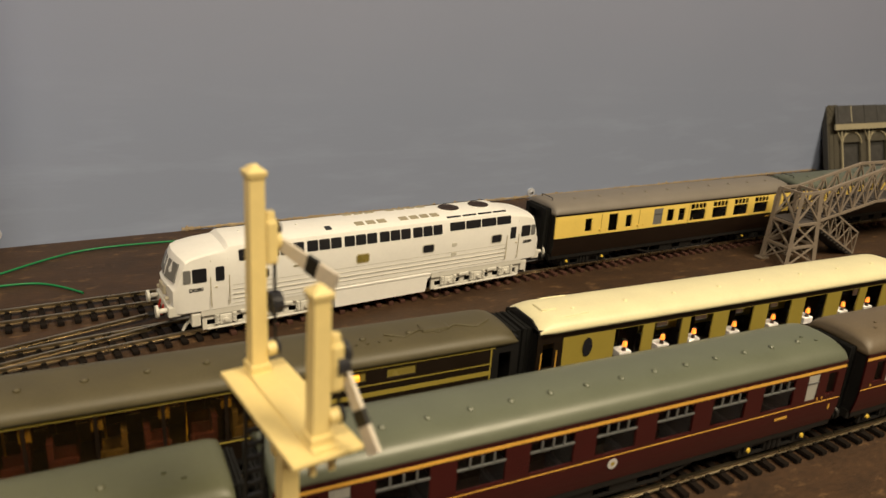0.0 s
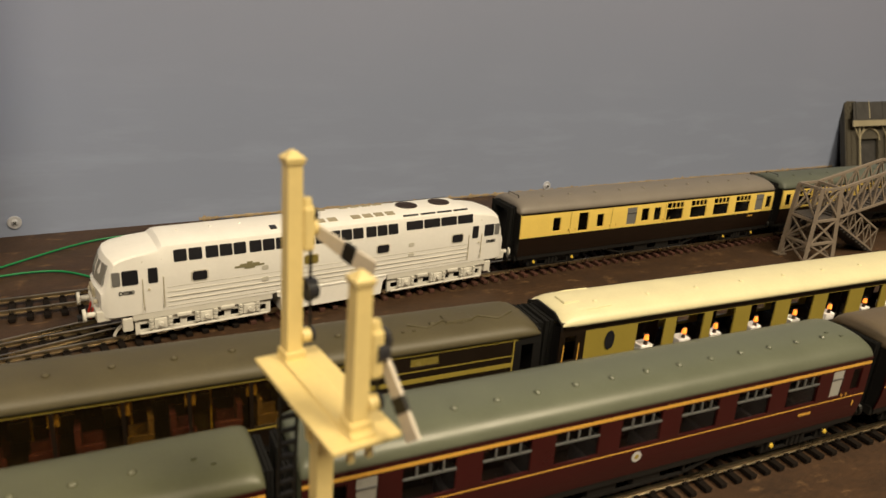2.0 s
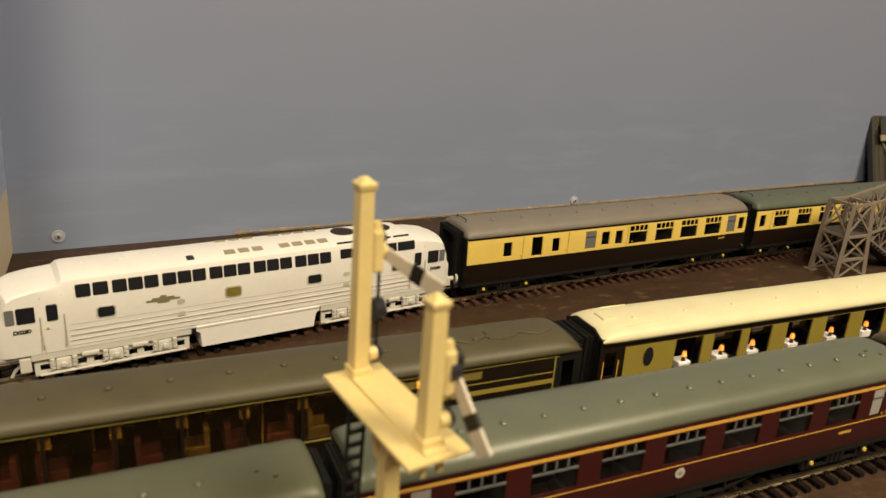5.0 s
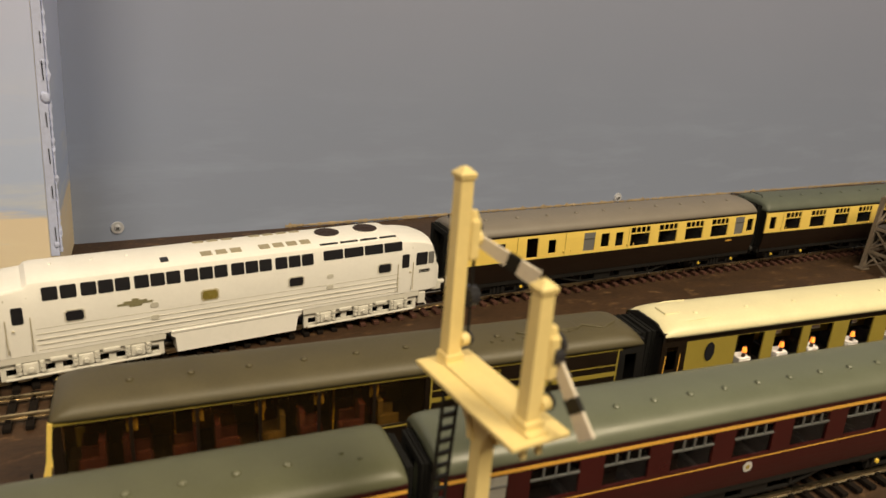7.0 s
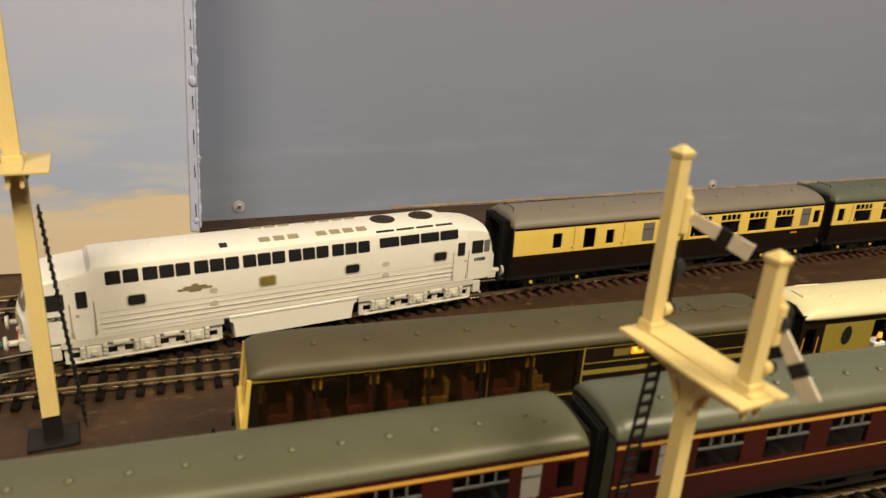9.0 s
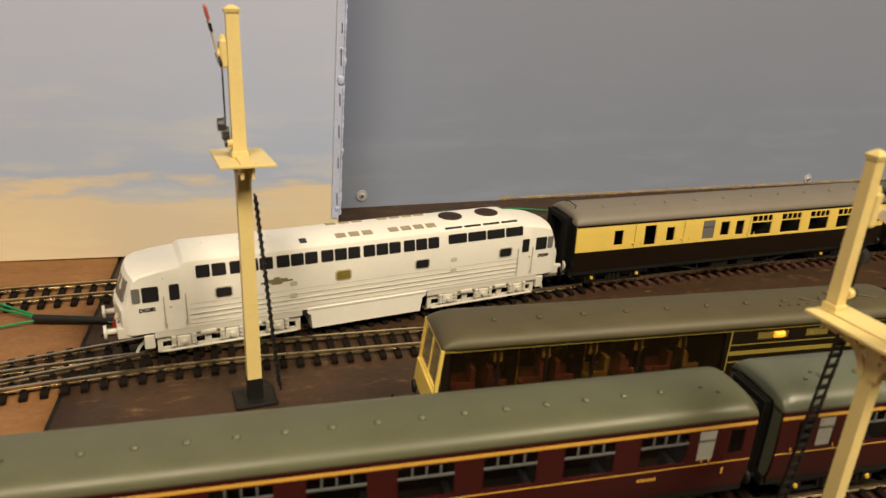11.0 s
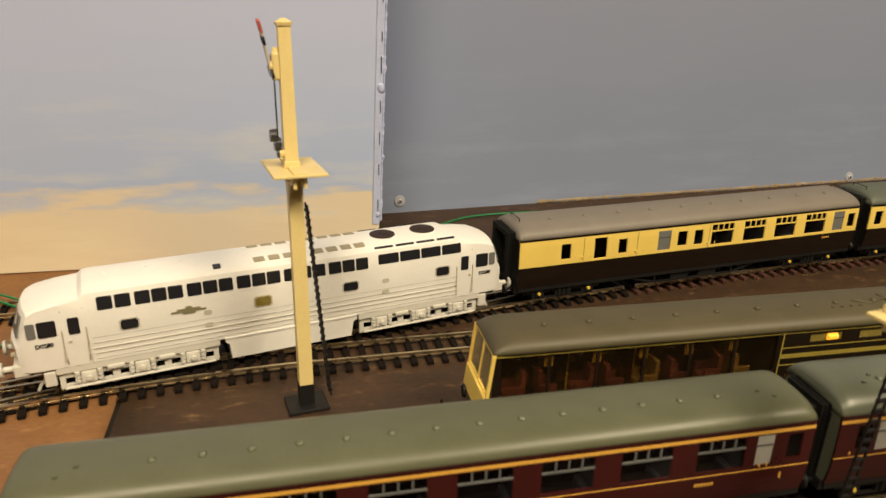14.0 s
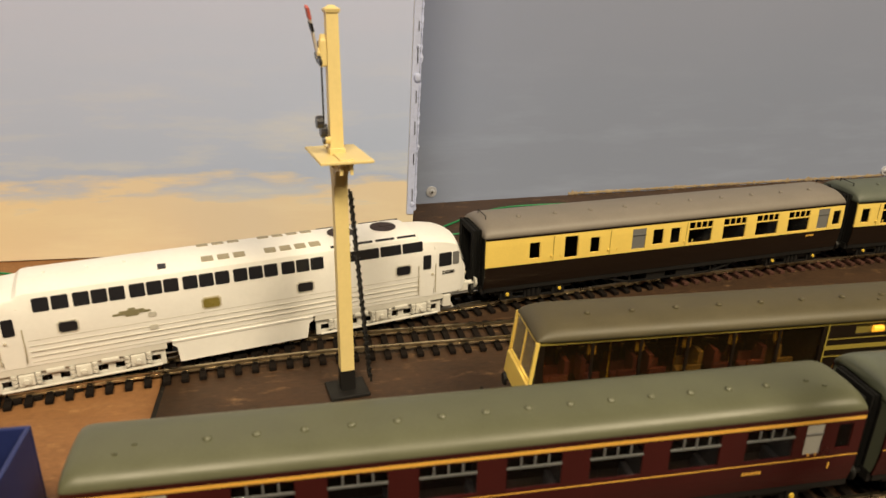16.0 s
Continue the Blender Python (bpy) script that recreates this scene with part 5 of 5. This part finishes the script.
def footbridge(m):
    fb = thing("footbridge", m, "grey plastic lattice footbridge with stairs across the tracks", "footbridge")
    W, D, H1, H2 = 0.022, 0.021, 0.035, 0.0605
    base = ((-0.006, -0.004), (W + 0.006, -0.004), (W + 0.004, D), (-0.004, D))
    top = ((0, 0), (W, 0), (W, D), (0, D))
    for (bx, by), (tx, ty) in zip(base, top):
        bm = bmesh.new()
        bar(bm, (bx, by, 0), (tx, ty, H2), 0.0030)
        part("tower_leg", bm, M_BRIDGE, fb)
        part("leg_foot", B(bx - 0.004, bx + 0.004, by - 0.004, by + 0.004, 0, 0.0012), M_BRIDGE, fb)
    for i in range(4):
        j = (i + 1) % 4
        p = lambda k, z: (base[k][0] + (top[k][0] - base[k][0]) * z / H2, base[k][1] + (top[k][1] - base[k][1]) * z / H2, z)
        for z0, z1 in ((0.001, 0.016), (0.016, 0.035), (0.037, 0.0605)):
            rod("brace", p(i, z0), p(j, z1), 0.0012, fb)
            rod("brace", p(j, z0), p(i, z1), 0.0012, fb)
            rod("rail", p(i, z1), p(j, z1), 0.0020, fb)
    part("landing", B(-0.001, W + 0.001, -0.001, D + 0.001, H1, H1 + 0.0016), M_BRIDGEDECK, fb)
    for y in (0.0, D):
        lattice(fb, (W, y, H1), (W + 0.078, y, H1 + 0.013), (W + 0.078, y, H1 + 0.041), (W, y, H2), 5, 0.0014)
        lattice(fb, (W + 0.078, y, H1 + 0.013), (W + 0.200, y, H1 + 0.013), (W + 0.200, y, H1 + 0.041), (W + 0.078, y, H1 + 0.041), 7, 0.0014)
    for i in range(14):
        x, z = W + i * 0.0056, H1 + i * 0.00093
        part("step", B(x, x + 0.0060, 0, D, z, z + 0.0022), M_BRIDGEDECK, fb)
    part("span_deck", B(W + 0.078, W + 0.200, 0, D, H1 + 0.0125, H1 + 0.0145), M_BRIDGEDECK, fb)
    part("soffit", loft(bmesh.new(), [[(x, y, z + d) for y, d in ((0.001, -0.0030), (D - 0.001, -0.0030), (D - 0.001, 0.0004), (0.001, 0.0004))] for x, z in ((W, H1), (W + 0.078, H1 + 0.013))]), M_BRIDGEDECK, fb)
    # lower flight, turned towards the ground
    for y in (0.001, 0.020):
        lattice(fb, (W, y, H1), (W + 0.066, y, 0.001), (W + 0.066, y, 0.020), (W, y, H1 + 0.020), 5, 0.0009)
    for i in range(13):
        x, z = W + i * 0.0051, H1 - 0.003 - i * 0.0027
        part("step", B(x, x + 0.0056, 0.001, 0.020, z, z + 0.0030), M_BRIDGEDECK, fb)
    return fb


footbridge(pose(0.4650, 0.194, 0, 0, 0, 2))


# ---------------------------------------------------------------- low-relief station building on the backscene
def station_front(m):
    st = thing("station_building", m, "low-relief stone station front with a dark slate canopy", "building")
    L, H = 0.36, 0.106
    holes = [(0.030 + i * 0.062, 0.074 + i * 0.062, 0.0, 0.040) for i in range(5)]
    part("stone_wall", panel(bmesh.new(), 0, L, 0, H, holes, lambda z: -0.0045, 0.0030), M_STONE, st)
    part("back_board", B(0, L, -0.0005, 0.0015, 0, H), M_DARKCARD, st)
    part("corner_edge", B(-0.0015, 0.0, -0.0048, 0.0015, 0, H + 0.001), M_DARKCARD, st)
    part("coping", B(-0.0015, L, -0.0052, 0.0015, H, H + 0.0016), M_DARKCARD, st)
    for i in range(5):
        x = 0.052 + i * 0.062
        bm = bmesh.new()
        prev = None
        for k in range(11):
            a = math.pi * k / 10
            p = (x - 0.022 * math.cos(a), -0.0055, 0.038 + 0.016 * math.sin(a))
            if prev:
                bar(bm, prev, p, 0.0018)
            prev = p
        part("arch", bm, M_CARDCREAM, st)
        part("column", C((x - 0.027, -0.0085, 0), (x - 0.027, -0.0085, 0.058), 0.0013, n=10), M_CARDCREAM, st)
        bm = bmesh.new()
        for k in (-1, 1):
            bar(bm, (x - 0.027, -0.0085, 0.040), (x - 0.027 + k * 0.011, -0.0085, 0.057), 0.0012)
        part("column_bracket", bm, M_CARDCREAM, st)
        part("doorway", B(x - 0.016, x + 0.016, -0.0022, -0.0006, 0.0, 0.034), M_SLATE, st)
    part("valance", B(0.004, L, -0.0135, -0.0120, 0.0565, 0.0640), M_CARDCREAM, st)
    bm = loft(bmesh.new(), [[(x + (0.014 if z > 0.08 else 0), y, z) for y, z in ((-0.0135, 0.0640), (-0.0135, 0.0655), (-0.0047, 0.0895), (-0.0047, 0.0870))] for x in (0.004, L)])
    part("canopy_roof", bm, M_SLATE, st, "dark glazed slate canopy")
    for i in range(12):
        bm = bmesh.new()
        x = 0.010 + i * 0.030
        bar(bm, (x, -0.0137, 0.0660), (x + 0.013, -0.0049, 0.0900), 0.0009)
        part("canopy_rib", bm, M_CARDCREAM if i % 3 == 1 else M_DARKCARD, st)
    rng = random.Random(5)
    me = finish("stone", B(-0.0042, 0.0042, -0.0005, 0.0004, -0.0018, 0.0018), M_STONE)
    for r in range(9):
        for c in range(9):
            x, z = 0.006 + c * 0.0096 + (r % 2) * 0.0046, 0.0650 + r * 0.0040
            if z > 0.0905 or x < 0.022:
                shared("stone", me, st, pose(x, -0.0047, z, 0, rng.uniform(-1, 1), 0))
    for r in range(16):
        shared("stone", me, st, pose(0.0065, -0.0047, 0.004 + r * 0.0040))
        shared("stone", me, st, pose(0.0165, -0.0047, 0.002 + r * 0.0040))
    return st


def on_wall(x):
    return 0.3796 + (x + 0.17) * (0.5788 - 0.3796) / 2.57


WALL_TURN = math.degrees(math.atan2(0.5788 - 0.3796, 2.57))
station_front(pose(0.829, on_wall(0.818) - 0.0205, 0, -17, 0, WALL_TURN))


# ---------------------------------------------------------------- wall details
def wall_screw(x, z, r=0.0046):
    sc = thing("wall_screw", pose(x, on_wall(x), z, 90, 0, WALL_TURN), "galvanised cross-head screw with washer in the backscene", "screw", "backscene screws")
    part("washer", C((0, 0, -0.0002), (0, 0, 0.0012), r, r * 0.94, 28), M_SCREW, sc)
    part("screw_head", C((0, 0, 0.0012), (0, 0, 0.0026), r * 0.55, r * 0.36, 18), M_SCREW, sc)
    for a in (40, 130):
        bm = bmesh.new()
        d = Vector((math.cos(radians(a)), math.sin(radians(a)), 0)) * r * 0.28
        bar(bm, Vector((0, 0, 0.0026)) - d, Vector((0, 0, 0.0026)) + d, r * 0.14)
        part("screw_slot", bm, M_BLACK, sc)


wall_screw(0.3605, 0.0060)
wall_screw(-0.1045, 0.0105)


def rough_strip(name, p, q, n, out, wide, material, label, seed, up):
    """A ragged bead of filler or torn paper along a line."""
    rng = random.Random(seed)
    p, q = Vector(p), Vector(q)
    rings = []
    for i in range(n + 1):
        c = p.lerp(q, i / n)
        a, b = out * rng.uniform(0.35, 1.3), wide * rng.uniform(0.35, 1.35)
        if rng.random() < 0.07:
            a, b = a * 2.0, b * 1.7
        ring = []
        for k in range(8):
            t = 2 * math.pi * k / 8
            off = (Vector((b * math.cos(t), a * math.sin(t), 0)) if up else Vector((0, a * math.sin(t), b * math.cos(t)))) * rng.uniform(0.8, 1.2)
            ring.append(tuple(c + off))
        rings.append(ring)
    return structure(name, loft(bmesh.new(), rings), material, label, "trim")


rough_strip("trim_filler", (-0.1320, 0.2945, 0.026), (-0.1148, 0.2945, 0.60), 260, 0.0004, 0.0008, M_PLASTER, "flaking white filler along the edge of the pale backscene", 3, True)
rng = random.Random(11)
for i in range(12):
    z = 0.034 + i * 0.0235 + rng.uniform(-0.003, 0.003)
    h = rng.uniform(0.003, 0.013)
    structure("trim_slot", B(-0.1352 + 0.03 * z, -0.1348 + 0.03 * z, 0.2928, 0.2936, z, z + h), M_BLACK, "dark gap in the flaking filler", "trim")


def leaning_strip(name, x0, x1, y0, y1, z0, z1, material, label):
    """A thin upright strip that follows the leaning free edge of the pale board."""
    bm = B(x0, x1, y0, y1, z0, z1)
    for v in bm.verts:
        v.co.x += 0.030 * v.co.z
    return structure(name, bm, material, label, "trim")


leaning_strip("trim_edge", -0.1384, -0.1337, 0.2934, 0.2941, 0.024, 0.62, M_PLASTER, "smoothed white filler strip on the pale backscene's edge")
# thin grey strip in place of the shadow line along the inner seam
leaning_strip("trim_edge_line", -0.1389, -0.1386, 0.2937, 0.2941, 0.024, 0.62, M_SCREW, "grey strip drawn as the seam's thin shadow beside the filler")


def filler_lump(z, r, seed):
    """A lump of filler left on the edge of the board."""
    rng = random.Random(seed)
    bm = bmesh.new()
    bmesh.ops.create_icosphere(bm, subdivisions=2, radius=r)
    for v in bm.verts:
        v.co = Vector((v.co.x * 0.75, v.co.y * 0.45, v.co.z)) * rng.uniform(0.8, 1.2)
    bmesh.ops.translate(bm, verts=bm.verts, vec=(-0.1350 + 0.03 * z, 0.2937, z))
    structure("trim_lump", bm, M_PLASTER, "lump of white filler on the backscene's edge", "trim", True)


for z, r, seed in ((0.031, 0.0022, 1), (0.119, 0.0034, 2), (0.139, 0.0018, 3), (0.203, 0.0024, 5)):
    filler_lump(z, r, seed)
rough_strip("trim_paper", (0.02, on_wall(0.02) - 0.0004, 0.0016), (0.836, on_wall(0.836) - 0.0004, 0.0016), 420, 0.0004, 0.0013, M_TORN, "torn buff paper along the foot of the grey backscene", 8, False)


def wire(points, label, r=0.0007):
    cu = bpy.data.curves.new("wire", "CURVE")
    cu.dimensions, cu.bevel_depth, cu.bevel_resolution = "3D", r, 3
    sp = cu.splines.new("NURBS")
    sp.points.add(len(points) - 1)
    for q, p in zip(sp.points, points):
        q.co = (*p, 1)
    sp.use_endpoint_u, sp.order_u = True, 3
    cu.materials.append(M_WIRE)
    tmp = bpy.data.objects.new("green_wire", cu)
    scene.collection.objects.link(tmp)
    me = bpy.data.meshes.new_from_object(tmp.evaluated_get(bpy.context.evaluated_depsgraph_get()))
    bpy.data.objects.remove(tmp)
    return tagged(new("green_wire", me), label, "wire", "loose wires")


wire([(-0.268, 0.1975, 0.003), (-0.237, 0.197, 0.0025), (-0.205, 0.203, 0.002), (-0.180, 0.225, 0.0065), (-0.160, 0.268, 0.0065), (-0.135, 0.300, 0.0015), (-0.099, 0.330, 0.0012), (-0.072, 0.352, 0.0012), (-0.045, 0.367, 0.0012), (0.008, 0.369, 0.0012), (0.040, 0.366, 0.0012), (0.075, 0.350, 0.0012)], "thin green insulated wire loose on the brown baseboard")
wire([(-0.268, 0.1955, 0.003), (-0.236, 0.192, 0.0025), (-0.200, 0.205, 0.002), (-0.170, 0.240, 0.0065), (-0.150, 0.280, 0.0065), (-0.120, 0.304, 0.0012), (-0.090, 0.311, 0.0012), (-0.068, 0.306, 0.0012), (-0.051, 0.285, 0.0012)], "green insulated wire passing over the rear track")
wire([(-0.42, 0.268, 0.006), (-0.390, 0.262, 0.0065), (-0.362, 0.247, 0.0065), (-0.335, 0.225, 0.006), (-0.304, 0.206, 0.003)], "green insulated wire crossing the bare baseboard")
wire([(-0.40, 0.262, 0.006), (-0.372, 0.246, 0.0065), (-0.345, 0.225, 0.006), (-0.304, 0.2045, 0.003)], "green insulated wire crossing the rear track")
wire([(-0.39, 0.186, 0.0012), (-0.350, 0.191, 0.0015), (-0.325, 0.198, 0.002), (-0.304, 0.203, 0.003)], "green insulated wire lying on bare chipboard")
sleeve = thing("cable_sleeve", Matrix(), "black heat-shrink sleeve round green wires", "cable")
part("sleeve", C((-0.307, 0.2045, 0.003), (-0.264, 0.1965, 0.003), 0.0026, 0.0021, 14), M_BLACK, sleeve)
part_post = thing("point_peg", pose(-0.128, 0.098, 0), "small black point-motor peg on the baseboard", "peg")
part("peg", C((0, 0, 0), (0, 0, 0.006), 0.0006, n=8), M_BLACK, part_post)
part("peg_arm", B(-0.006, 0.006, -0.0006, 0.0006, 0.0022, 0.0032), M_BLACK, part_post)


# ---------------------------------------------------------------- what moves
ARC_X = np.linspace(-0.62, 1.15, 3541)
ARC_S = np.concatenate(([0.0], np.cumsum(np.hypot(np.diff(ARC_X), np.diff(MAIN(ARC_X))))))


def on_track(run, span):
    """The pose of a vehicle whose bogie pivots, span apart, stand on the main track, its middle at the length run along it."""
    xa, xb = np.interp((run - span / 2, run + span / 2), ARC_S, ARC_X)
    a, b = Vector((xa, MAIN(xa))), Vector((xb, MAIN(xb)))
    mid = (a + b) / 2
    return pose(mid.x, mid.y, RAIL, 0, 0, math.degrees(math.atan2(b.y - a.y, b.x - a.x)))


def motions():
    times = [0.5 * i for i in range(33)]
    start = float(np.interp(HEAD_X, ARC_X, ARC_S))
    for ob, behind, span in MOVERS:
        walk(ob, [(t, on_track(start + behind - SPEED * t, span)) for t in times])


HEAD_X, SPEED = 0.1150, 0.02283
MOVERS = [(loco, 0.0, 0.147), (cream_brake, 0.2657, 0.192), (cream_second, 0.5352, 0.192)]
motions()
